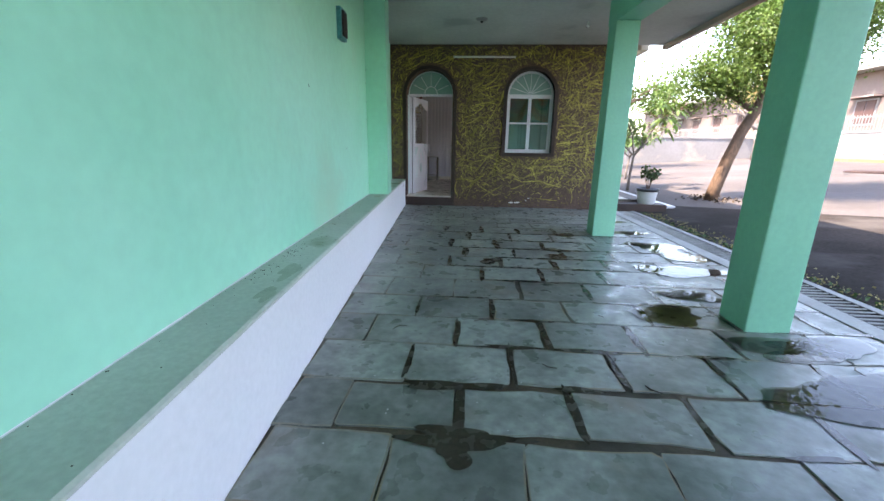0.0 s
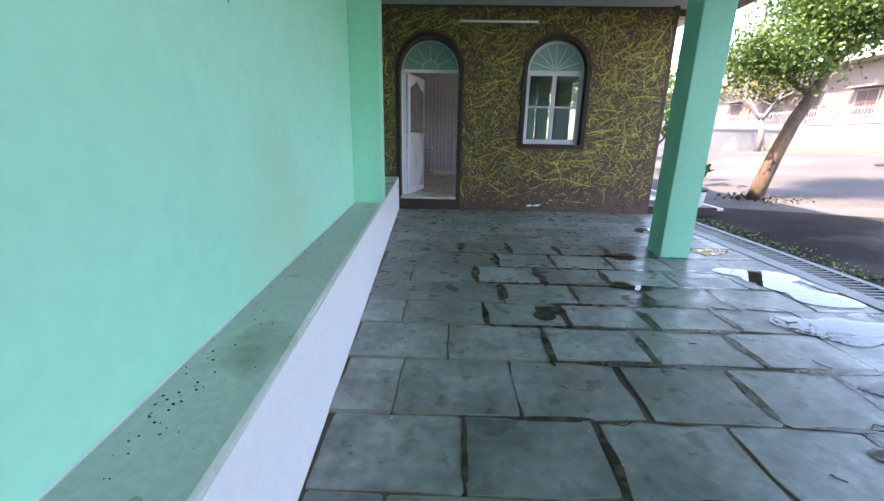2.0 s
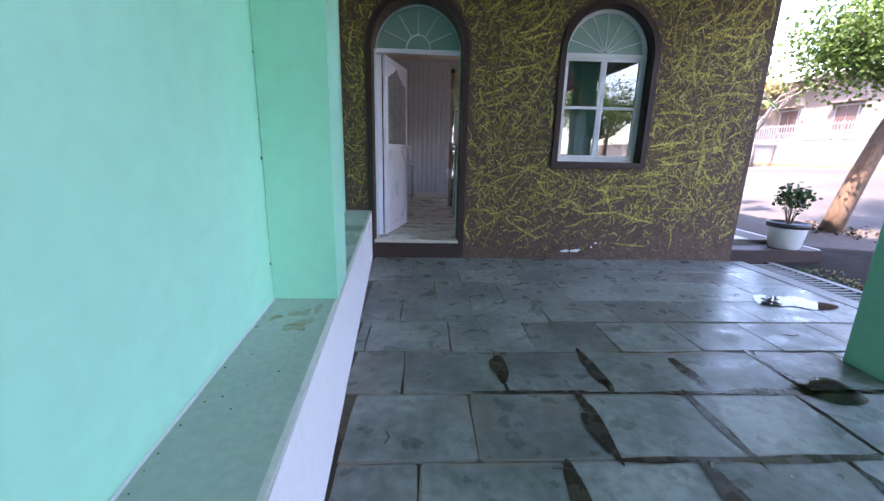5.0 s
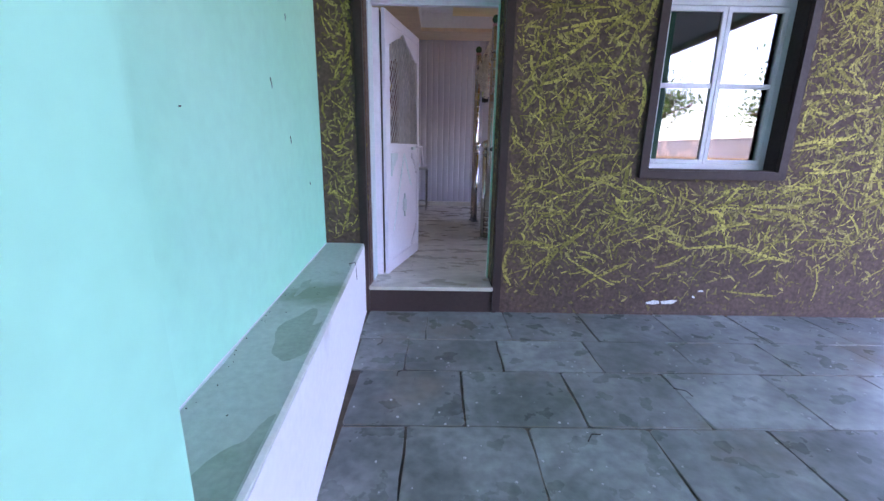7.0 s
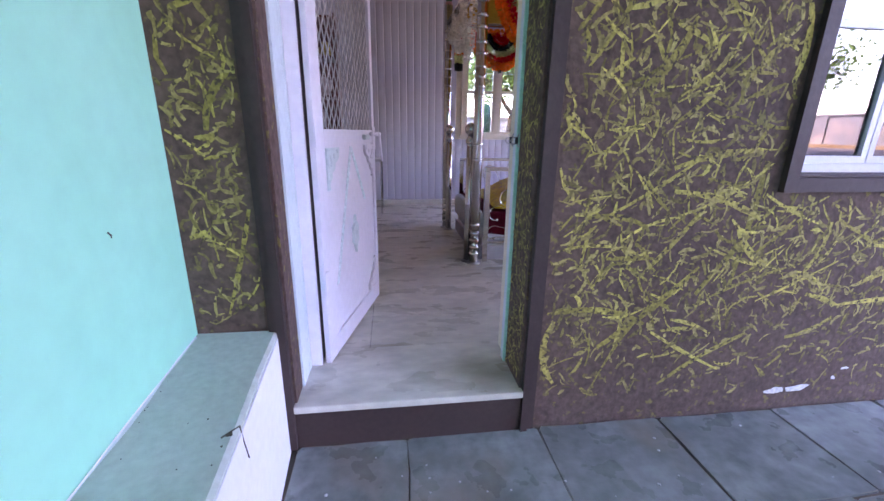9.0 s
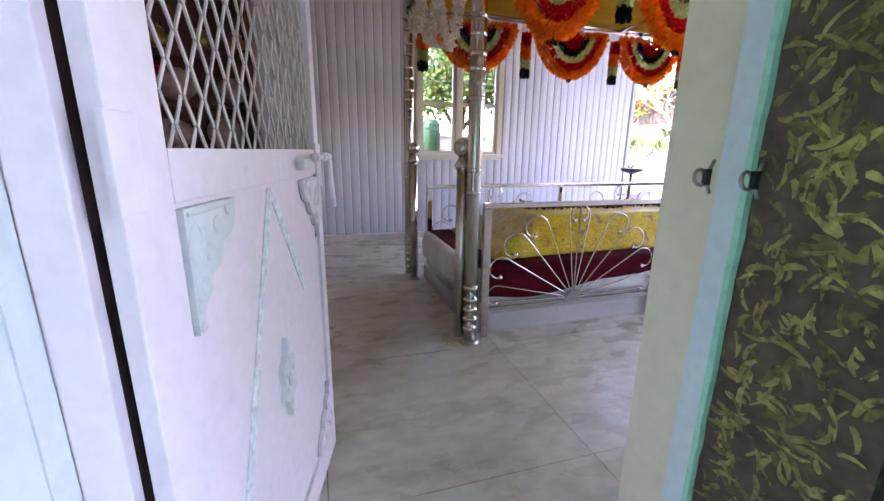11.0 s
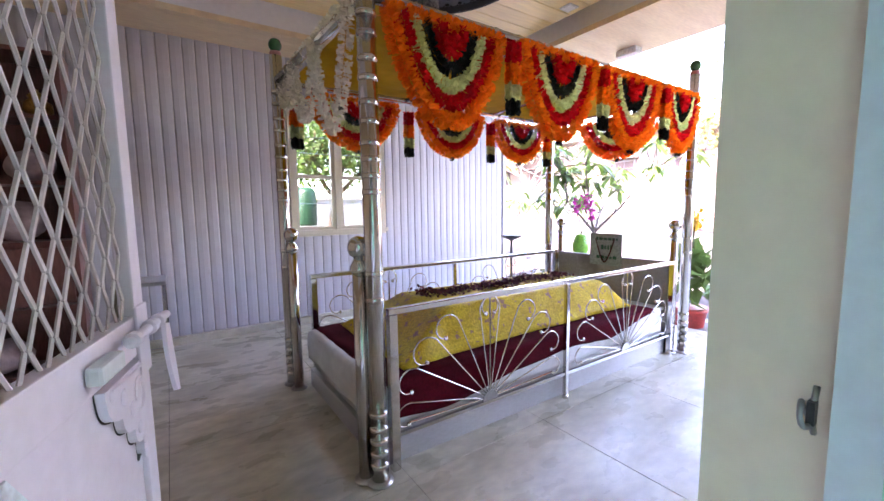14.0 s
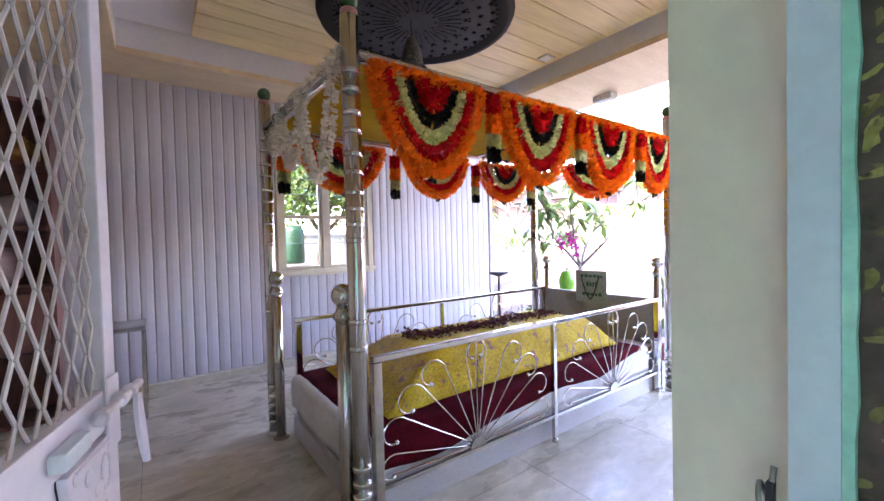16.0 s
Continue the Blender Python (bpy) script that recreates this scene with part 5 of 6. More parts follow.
# vase with orchid, pots, brazier by the open side
vz = thing("orchid_vase", "lime green vase with magenta orchid sprays", "vase", (3.02, 11.72, FL + 0.002))
part("stand", lathe([(0.12, 0.0), (0.12, 0.03), (0.05, 0.06), (0.045, 0.66), (0.11, 0.70), (0.11, 0.72)], seg=18), "white", vz, "white stand", True)
part("vase", lathe([(0.05, 0.721), (0.085, 0.78), (0.09, 0.86), (0.06, 0.95), (0.045, 0.97)], seg=18), "greenvase", vz, "", True)
for k, (dx, dy, h) in enumerate(((0.03, -0.14, 0.32), (-0.02, 0.06, 0.38), (0.05, -0.05, 0.45))):
    st = part("spray", tube([(dx * t, dy * t, 0.96 + h * t - 0.08 * t * t) for t in (0, 0.25, 0.5, 0.75, 1.0)], 0.004), "leafdark", vz)
    v, f = petals(38, lambda: (dx * 0.85 + rnd.gauss(0, 0.022), dy * 0.85 + rnd.gauss(0, 0.025), 0.96 + h * 0.8 + rnd.gauss(0, 0.05)), 0.024, 1.5)
    soup("blossoms", v, f, "orchid", st)
bz = thing("brazier_stand", "black bowl on a thin pedestal stand", "brazier", (3.06, 12.88, FL))
part("foot", lathe([(0.13, 0.0), (0.13, 0.02), (0.03, 0.05)], seg=18), "black", bz, "", True)
part("stem", rod((0, 0, 0.05), (0, 0, 0.84), 0.018), "black", bz, "", True)
part("bowl", lathe([(0.02, 0.83), (0.07, 0.85), (0.13, 0.875), (0.14, 0.905), (0.12, 0.905), (0.05, 0.88)], seg=22), "black", bz, "", True)
wp = thing("white_planter", "small white planter on the marble floor", "planter", (3.0, 12.55, FL))
part("pot", lathe([(0.10, 0.0), (0.13, 0.22), (0.14, 0.23), (0.12, 0.235), (0.11, 0.20)], seg=18), "potwhite", wp, "", True)
part("soil", lathe([(0.0, 0.205), (0.11, 0.206), (0.11, 0.208)], seg=18), "soil", wp)
bp_ = thing("blue_planter", "dark blue glazed bowl planter with green shoots", "planter", (3.42, 12.55, FL))
part("pot", lathe([(0.10, 0.0), (0.16, 0.12), (0.19, 0.24), (0.195, 0.26), (0.17, 0.26), (0.15, 0.2)], seg=20), "bluepot", bp_, "", True)
v, f = petals(60, lambda: (rnd.gauss(0, 0.08), rnd.gauss(0, 0.08), 0.28 + abs(rnd.gauss(0, 0.06))), 0.05, 1.4)
soup("shoots", v, f, "leafb", bp_)

# steel side table
st = thing("side_table", "small stainless steel side table by the panelled wall", "table", (-1.12, 12.95, FL))
part("tabletop", bx((-0.13, -0.2, 0.70), (0.22, 0.2, 0.73), bevel=0.005), "iron", st)
for x, y in ((-0.11, -0.18), (0.2, -0.18), (-0.11, 0.18), (0.2, 0.18)):
    part("leg", bx((x - 0.014, y - 0.014, 0), (x + 0.014, y + 0.014, 0.699), bevel=0.003), "steel", st)
part("lower_bar", bx((-0.095, -0.188, 0.16), (0.2, -0.172, 0.18)), "steel", st)
part("lower_bar", bx((0.192, -0.165, 0.16), (0.208, 0.165, 0.18)), "steel", st)

# shelf unit in the corner behind the door, with its contents
SX, SY = -1.97, 13.19
sh = thing("shelf_unit", "maroon wooden shelf unit in the corner by the panels", "shelf", (SX, SY, FL))
part("back", bx((-0.5, 0.18, 0), (0.5, 0.20, 2.5)), "cabinet", sh)
for x in (-0.53, 0.50):
    part("side_panel", bx((x, -0.2, 0), (x + 0.03, 0.20, 2.5), bevel=0.003), "cabinet", sh)
SHELF = (0.05, 0.55, 1.05, 1.50, 1.98, 2.44)
for z in SHELF:
    part("shelf", bx((-0.499, -0.2, z), (0.499, 0.179, z + 0.03)), "cabinet", sh)
drw = part("drawer", bx((-0.49, -0.215, 0.60), (0.49, -0.201, 1.03), bevel=0.004), "cabinet", sh, "maroon drawer front")
part("knob", ball((0, -0.228, 0.82), 0.016), "brass", drw, "", True)
for k, (x, lv, rr, sq) in enumerate(((-0.28, 2, 0.17, 0.85), (0.18, 2, 0.16, 0.95), (-0.2, 3, 0.17, 0.9), (0.28, 3, 0.15, 0.8), (0.0, 0, 0.18, 0.7))):
    b = ball((0, 0, rr * sq), rr, None, 16, sq)
    for vtx in b.verts:
        vtx.co += vtx.co.normalized() * 0.03 * noise.noise(vtx.co * 9 + Vector((k, 0, 0)))
        vtx.co.z = max(vtx.co.z, 0.0)
    o = solid("cloth_sack", b, "sack", "tied mauve cloth sack resting on the shelf", "sack", smooth=True, group="cloth sacks")
    o.location = (SX + x, SY - 0.02, FL + SHELF[lv] + 0.031)
fv = thing("flower_vase", "brass vase with red artificial flowers on the shelf", "vase", (SX - 0.42, SY - 0.05, FL + SHELF[3] + 0.031))
part("vase", lathe([(0.04, 0), (0.07, 0.06), (0.05, 0.14), (0.035, 0.18), (0.05, 0.2)], seg=16), "brass", fv, "", True)
v, f = petals(90, lambda: (rnd.gauss(0, 0.05), rnd.gauss(0, 0.05), 0.27 + rnd.gauss(0, 0.03)), 0.035, 1.5)
soup("flowers", v, f, "red", fv)
v, f = petals(50, lambda: (rnd.gauss(0, 0.06), rnd.gauss(0, 0.06), 0.2 + rnd.gauss(0, 0.05)), 0.04, 1.5)
soup("leaves", v, f, "leafdark", fv)
for x in (-0.3, 0.05, 0.36):
    bpz = thing("brass_pot", "round old brass pot with a lid on the shelf", "pot", (SX + x, SY, FL + SHELF[4] + 0.031), group="brass pots")
    part("body", lathe([(0.05, 0), (0.09, 0.05), (0.085, 0.11), (0.05, 0.14), (0.06, 0.16)], seg=18), "brass", bpz, "", True)
    part("lid", lathe([(0.06, 0.161), (0.045, 0.18), (0.012, 0.2), (0.012, 0.215)], seg=18), "brass", bpz, "", True)

# ---- outside ----
solid("side_step", bx((3.062, W + 0.03, -0.05), (4.25, W2, 0.13), bevel=0.01), "moulding", "low dark brown step at the building corner", "step", "structure")
solid("side_floor", bx((3.62, W2 + 0.002, -0.1), (4.6, 13.9, 0.06)), "slab", "pale marble edge outside the shrine", "pavement", "structure")


def leaves(n, where, size, v, f, droop=0.0, ratio=0.42):
    """Small folded leaves at random turns."""
    for _ in range(n):
        c = Vector(where())
        q = Euler((rnd.uniform(-1.2, 1.2), rnd.uniform(-1.2, 1.2) - droop, rnd.uniform(0, 6.28))).to_matrix()
        s = size * rnd.uniform(0.6, 1.35)
        k = len(v)
        for p in ((0, 0, 0), (s * 0.5, -s * ratio, s * 0.06), (s, 0, -s * 0.1), (s * 0.5, s * ratio, s * 0.06)):
            v.append(tuple(c + q @ Vector(p)))
        f += [(k, k + 1, k + 2), (k, k + 2, k + 3)]


def limbs(bm, start, direction, length, radius, depth, tips, bend=0.35, split=3):
    """A branching limb; tips collects the ends."""
    p, d = Vector(start), Vector(direction).normalized()
    pts = [p.copy()]
    n = 5
    for i in range(n):
        d = (d + Vector((rnd.gauss(0, bend), rnd.gauss(0, bend), rnd.gauss(0, bend * 0.5))) * 0.35).normalized()
        p = p + d * length / n
        pts.append(p.copy())
    tube(pts, radius, bm, 7, radius * 0.6)
    tips.append((p.copy(), depth))
    if depth > 0:
        for _ in range(split):
            nd = (d + Vector((rnd.gauss(0, 0.6), rnd.gauss(0, 0.6), rnd.uniform(-0.1, 0.5)))).normalized()
            limbs(bm, p, nd, length * rnd.uniform(0.6, 0.85), radius * 0.6, depth - 1, tips, bend, split)
            if rnd.random() < 0.5:
                limbs(bm, pts[3], (d + Vector((rnd.gauss(0, 0.9), rnd.gauss(0, 0.9), 0.2))).normalized(), length * 0.55, radius * 0.45, depth - 1, tips, bend, split)


def leafy_tree(loc, trunk_pts, r0, r1, starts, label, mat, n_leaf, size, spread, bark="bark", depth=2, group=""):
    ob = thing("tree", label, "tree", loc, group=group)
    part("trunk", tube(trunk_pts, r0, None, 12, r1), bark, ob, "", True)
    bm, tips = bmesh.new(), []
    for s, d, L in starts:
        limbs(bm, s, d, L, r1 * 0.75, depth, tips)
    part("limb_work", bm, bark, ob, "", True)
    v, f = [], []
    ends = [t for t, dd in tips if dd <= 1]
    for t in ends:
        leaves(max(1, n_leaf // len(ends)), lambda: (t.x + rnd.gauss(0, spread), t.y + rnd.gauss(0, spread), t.z + rnd.gauss(0, spread * 0.7)), size, v, f, 0.4)
    soup("crown", v, f, mat, ob, "airy crown of small green leaves")
    return ob


rnd = random.Random(5)
K = 0.91
leafy_tree((6.0, 10.35, 0.02), [(x * K, y * K, z * K) for x, y, z in ((0, 0, 0), (0.07, -0.05, 0.45), (0.20, -0.10, 1.1), (0.38, -0.15, 1.8), (0.62, -0.2, 2.4), (0.78, -0.2, 2.9))], 0.155, 0.095,
           [((px * K, py * K, pz * K), d, L * K) for (px, py, pz), d, L in (((0.70, -0.2, 2.7), (0.4, 0.2, 0.9), 1.3), ((0.65, -0.2, 2.5), (-0.4, -0.2, 0.9), 0.95), ((0.58, -0.2, 2.3), (-0.6, 0.1, 0.6), 0.8), ((0.74, -0.2, 2.8), (0.2, -0.7, 0.7), 1.4), ((0.78, -0.2, 2.9), (0.8, 0.3, 0.5), 1.5), ((0.78, -0.2, 2.9), (-0.1, 0.4, 1.0), 1.3))],
           "leaning neem tree with brown trunk in the courtyard", "leafa", 42000, 0.062, 0.33)
tr = thing("tree_base_ring", "dry leaf litter round the tree foot", "leaf litter", (6.0, 10.35, 0.09))
v, f = [], []
leaves(260, lambda: (rnd.gauss(0.1, 0.35), rnd.gauss(0, 0.35), rnd.uniform(0.0, 0.03)), 0.07, v, f)
tagged(soup("litter", v, f, "debris", tr), kind="stuff")

def frangipani(loc, h, label, seed):
    global rnd
    rnd = random.Random(seed)
    ob = thing("frangipani_shrub", label, "shrub", loc, group="frangipani shrubs")
    bm, tips = bmesh.new(), []
    tube([(0, 0, 0), (0.02, 0.03, h * 0.2), (0.06, 0.02, h * 0.42)], 0.05, bm, 8, 0.035)
    for d in ((0.7, 0.2, 0.8), (-0.6, 0.4, 0.8), (0.1, -0.7, 0.9), (-0.2, 0.5, 1.0)):
        limbs(bm, (0.06, 0.02, h * 0.40), d, h * 0.27, 0.026, 2, tips, 0.25, 2)
    part("trunk", bm, "paleb", ob, "smooth grey forked stems", True)
    v, f = [], []
    for t, dd in tips:
        if dd > 1:
            continue
        for _ in range(8):
            a, el, s = rnd.uniform(0, 6.28), rnd.uniform(-0.7, 0.6), rnd.uniform(0.20, 0.36)
            d = Vector((math.cos(a) * math.cos(el), math.sin(a) * math.cos(el), math.sin(el)))
            side = d.cross(Vector((0, 0, 1))).normalized() * s * 0.14
            k = len(v)
            for q, w, dr in ((0.05, 0.25, 0), (0.45, 1, 0.0), (0.8, 0.75, -0.04), (1.0, 0.05, -0.09)):
                c = t + d * s * q + Vector((0, 0, dr))
                v.extend([tuple(c - side * w), tuple(c + side * w)])
            for i in range(3):
                f.append((k + 2 * i, k + 2 * i + 1, k + 2 * i + 3, k + 2 * i + 2))
    soup("leaves", v, f, "leafb", ob, "long pointed green leaves")
    return ob


frangipani((5.0, 12.95, -0.06), 2.75, "frangipani shrub with forked grey stems beside the shrine", 4)
frangipani((6.2, 16.5, 0.0), 2.3, "frangipani shrub standing farther back in the yard", 8)

rnd = random.Random(6)
pt = thing("potted_plant", "white tub with black rim and dark leafy shrub", "potted plant", (3.88, 8.88, 0.131))
part("tub", lathe([(0.15, 0), (0.165, 0.02), (0.20, 0.26), (0.20, 0.27)], seg=28), "potwhite", pt, "white plastic tub", True)
part("rim", lathe([(0.20, 0.262), (0.222, 0.266), (0.222, 0.32), (0.205, 0.325), (0.19, 0.30)], seg=28), "potblack", pt, "black plastic rim", True)
part("soil", lathe([(0.0, 0.288), (0.1, 0.296), (0.195, 0.286)], seg=20), "soil", pt)
sb2 = bmesh.new()
tips = []
for i in range(8):
    a = i * 0.785 + rnd.uniform(-0.3, 0.3)
    e = Vector((0.13 * math.cos(a), 0.13 * math.sin(a), 0.50 + rnd.uniform(0, 0.22)))
    tube([(0.02 * math.cos(a), 0.02 * math.sin(a), 0.29), (e * 0.5 + Vector((0, 0, 0.16))), e], 0.006, sb2, 5, 0.003)
    tips += [e, e * 0.8 + Vector((0, 0, 0.09)), e * 0.9 + Vector((0, 0, 0.03))]
part("stems", sb2, "bark", pt)
v, f = [], []
for t in tips:
    leaves(9, lambda: (t.x + rnd.gauss(0, 0.045), t.y + rnd.gauss(0, 0.045), t.z + rnd.gauss(0, 0.05)), 0.065, v, f)
soup("leaves", v, f, "leafdark", pt, "small dark green leaves")
hs = thing("garden_hose", "coiled hose lying on the courtyard", "hose", (13.5, 14.5, ground_z(13.5, 0) + 0.02))
part("coil", tube([((0.9 + 0.04 * math.sin(i)) * math.cos(i * 0.33), 0.55 * math.sin(i * 0.33), 0.01 + 0.001 * i) for i in range(40)], 0.03), "moulding", hs, "", True)

# leaf litter and weeds along the drain
v, f = [], []
leaves(900, lambda: (3.62 + abs(rnd.gauss(0, 0.22)), rnd.uniform(-0.5, 8.4), rnd.uniform(-0.018, -0.005)), 0.035, v, f)
tagged(soup("drain_litter", v, f, "leafdry"), "dry yellow leaf litter beside the drain", "leaf litter", kind="stuff")
v, f = [], []
leaves(500, lambda: (3.60 + abs(rnd.gauss(0, 0.06)), rnd.uniform(-0.5, 8.4), rnd.uniform(-0.015, 0.02)), 0.04, v, f)
tagged(soup("drain_weeds", v, f, "leafdark"), "small green weeds along the drain edge", "weeds", kind="stuff")
ep = thing("red_planter", "red pot with broad green leaves and yellow flowers", "potted plant", (3.72, 10.85, 0.061))
part("pot", lathe([(0.12, 0), (0.13, 0.02), (0.17, 0.28), (0.185, 0.29), (0.185, 0.33), (0.16, 0.33)], seg=22), "redpot", ep, "red plastic pot", True)
v, f = [], []
leaves(90, lambda: (rnd.gauss(0, 0.08), rnd.gauss(0, 0.08), rnd.uniform(0.4, 1.0)), 0.2, v, f, 0.0, 0.3)
soup("leaves", v, f, "leafb", ep, "broad green leaves")
part("stem", tube([(0, 0, 0.3), (0.02, 0.01, 0.8), (0.0, -0.02, 1.25)], 0.008), "leafdark", ep)
v, f = petals(60, lambda: (rnd.gauss(0, 0.035), -0.02 + rnd.gauss(0, 0.035), 1.24 + rnd.gauss(0, 0.06)), 0.03, 1.5)
soup("blossoms", v, f, "yellowfl", ep, "yellow blossoms")
solid("earth_strip", bx((17.3, -40, 0.5), (18.43, 90, 0.98)), "earth", "ochre earth strip along the compound wall", "ground", "structure")

# compound wall with railing, east and north
CX = 18.5
cw = thing("compound_wall", "whitewashed compound wall with piers and steel railing", "wall", (CX, 0, 0.92), kind="structure")
part("wall", bx((0, -40, -0.6), (0.25, 90, 1.25)), "compound", cw)
part("coping", bx((-0.04, -40, 1.251), (0.29, 90, 1.33)), "compound", cw)
pier = bx((-0.06, -0.16, -0.6), (-0.001, 0.16, 1.25))
pm = part("pier", pier, "compound", cw)
pm.location.y = -6.0
for i in range(1, 28):
    o = new("pier", pm.data)
    o.parent, o.location = cw, (0, -6.0 + 2.6 * i, 0)
rv, rf = [], []
for i in range(420):
    yy = -4 + i * 0.16
    k = len(rv)
    rv += [(0.10 + dx, yy + dy, z) for z in (1.33, 2.08) for dx, dy in ((0, 0), (0.03, 0), (0.03, 0.03), (0, 0.03))]
    rf += [(k, k + 1, k + 5, k + 4), (k + 1, k + 2, k + 6, k + 5), (k + 2, k + 3, k + 7, k + 6), (k + 3, k, k + 4, k + 7)]
tagged(soup("pickets", rv, rf, "compound", cw, "white painted steel pickets"), kind="stuff")
part("upper_bar", bx((0.095, -4, 1.95), (0.135, 64, 2.0)), "compound", cw)

# long house behind the wall
hse = thing("house", "pale plastered single storey house behind the compound wall", "house", (24.5, 0, 1.2))
part("wall", bx((0, 4, -0.5), (7, 62, 4.9)), "house", hse)
part("roof", bx((-1.1, 3.5, 4.91), (7.5, 62.5, 5.2)), "kerb", hse, "flat concrete roof with deep eave")
part("plinth_band", bx((-0.05, 4, -0.5), (-0.001, 62, 0.5)), "compound", hse)
for i in range(14):
    y = 8 + i * 3.9
    wn_ = part("window", bx((-0.06, y, 1.7), (-0.002, y + 1.5, 3.3)), "compound", hse, "recessed window with brown shutters")
    part("pane", bx((-0.09, y + 0.12, 1.82), (-0.061, y + 0.72, 3.18)), "shutter", wn_)
    part("pane", bx((-0.09, y + 0.78, 1.82), (-0.061, y + 1.38, 3.18)), "shutter", wn_)
    part("sunshade", bx((-0.6, y - 0.2, 3.36), (-0.003, y + 1.7, 3.46)), "house", wn_)
rnd = random.Random(14)
bt = thing("bare_tree", "leafless spreading tree inside the compound wall", "tree", (16.0, 24.5, 0.7))
bm, tips = bmesh.new(), []
tube([(0, 0, 0), (0.1, 0.1, 0.9), (0.0, 0.2, 1.7)], 0.16, bm, 8, 0.11)
for d in ((0.7, 0.5, 0.7), (-0.7, 0.2, 0.8), (0.1, -0.8, 0.8), (0, 0.7, 0.9)):
    limbs(bm, (0, 0.2, 1.65), d, 1.7, 0.075, 3, tips, 0.3, 2)
part("limb_work", bm, "paleb", bt, "", True)
v, f = [], []
for t, dd in tips:
    if dd == 0:
        leaves(5, lambda: (t.x + rnd.gauss(0, 0.3), t.y + rnd.gauss(0, 0.3), t.z + rnd.gauss(0, 0.3)), 0.10, v, f)
soup("sparse_leaves", v, f, "leafdry", bt)
for x, y, h, mt, lb in ((21.5, 34.0, 1.15, "leafdry", "yellowing tree behind the compound wall"), (21.8, 50.0, 1.25, "leafa", "green tree behind the compound wall"), (21.6, 16.0, 1.0, "leafdry", "dry leaved tree near the house")):
    leafy_tree((x, y, 0.9), [(0, 0, 0), (0.1, 0, 1.2), (0.1, 0.1, 2.4 * h)], 0.2, 0.12,
               [((0.1, 0.1, 2.3 * h), (0.5, 0.4, 0.8), 1.6 * h), ((0.1, 0.1, 2.3 * h), (-0.5, 0.3, 0.8), 1.6 * h), ((0.1, 0.1, 2.2 * h), (0.1, -0.7, 0.8), 1.6 * h), ((0.1, 0.1, 2.4 * h), (0, 0, 1), 1.6 * h)], lb, mt, 2600, 0.26, 0.55)
# north yard seen through the room's window
leafy_tree((2.6, 18.6, -0.06), [(0, 0, 0), (-0.1, 0, 1.0), (0.05, 0.1, 1.9)], 0.15, 0.09,
           [((0.05, 0.1, 1.8), (0.6, -0.5, 0.7), 1.1), ((0.05, 0.1, 1.8), (-0.7, -0.3, 0.6), 1.1), ((0.05, 0.1, 1.9), (0.1, 0.2, 1), 1.1), ((0.05, 0.1, 1.7), (-0.2, -0.8, 0.5), 1.1)], "green tree in the yard behind the shrine", "leafa", 11000, 0.10, 0.40)
leafy_tree((6.5, 22.0, -0.06), [(0, 0, 0), (0.1, 0, 1.2), (0.05, 0.1, 2.6)], 0.16, 0.10,
           [((0.05, 0.1, 2.4), (0.6, -0.5, 0.7), 1.6), ((0.05, 0.1, 2.4), (-0.7, -0.3, 0.6), 1.6), ((0.05, 0.1, 2.5), (0.1, 0.2, 1), 1.6)], "broad green tree in the north yard", "leafa", 5000, 0.14, 0.5)
for x, y, h, lb in ((12.5, -3.9, 0.95, "green tree farther out in the courtyard"), (6.8, -7.5, 0.95, "green tree standing south in the courtyard"), (10.5, -12.0, 1.15, "broad green tree south in the courtyard"), (5.2, -15.0, 1.1, "green tree beyond the veranda's south end")):
    leafy_tree((x, y, ground_z(x, y) - 0.02), [(0, 0, 0), (0.1, 0, 0.9), (0.15, 0.1, 1.7 * h)], 0.18, 0.11,
               [((0.15, 0.1, 1.6 * h), (0.6, 0.4, 0.7), 1.3 * h), ((0.15, 0.1, 1.6 * h), (-0.6, 0.3, 0.6), 1.3 * h), ((0.15, 0.1, 1.5 * h), (0.1, -0.8, 0.6), 1.3 * h), ((0.15, 0.1, 1.7 * h), (0, 0, 1), 1.3 * h)], lb, "leafa", 5000, 0.12, 0.45)
nw = thing("yard_wall", "whitewashed yard wall north of the shrine", "wall", (0, 26, 0), kind="structure")
part("wall", bx((-30, 0, -0.3), (CX, 0.25, 1.9)), "compound", nw)
part("coping", bx((-30, -0.04, 1.901), (CX, 0.29, 1.98)), "compound", nw)
tk = thing("water_drum", "green plastic water drum on a stand in the yard", "drum", (1.26, 16.4, -0.06))
part("stand", bx((-0.2, -0.2, 0), (0.2, 0.2, 1.25), bevel=0.01), "compound", tk)
part("drum", lathe([(0.17, 1.251), (0.19, 1.30), (0.19, 1.55), (0.19, 1.85), (0.15, 1.92), (0.08, 1.95)], seg=20), "drumgreen", tk, "green plastic drum", True)

# ---- small things on the veranda ----
rnd = random.Random(31)
db = bmesh.new()
for _ in range(150):
    y = rnd.uniform(0.4, 8.4)
    if pa - 0.1 < y < pb + 0.1:
        continue
    x = wall_x(y) + 0.02 + 0.26 * rnd.random() ** 2.5
    s = rnd.uniform(0.001, 0.0032)
    ball((x, y, BT + s * 0.3), s, db, 6, 0.6)
for _ in range(60):
    y = rnd.gauss(2.5, 0.3)
    x = wall_x(y) + 0.03 + 0.1 * rnd.random()
    s = rnd.uniform(0.0015, 0.0042)
    ball((x, y, BT + s * 0.3), s, db, 6, 0.6)
solid("ledge_debris", db, "debris", "scattered dark crumbs along the ledge", "debris", "stuff")
sp = bmesh.new()
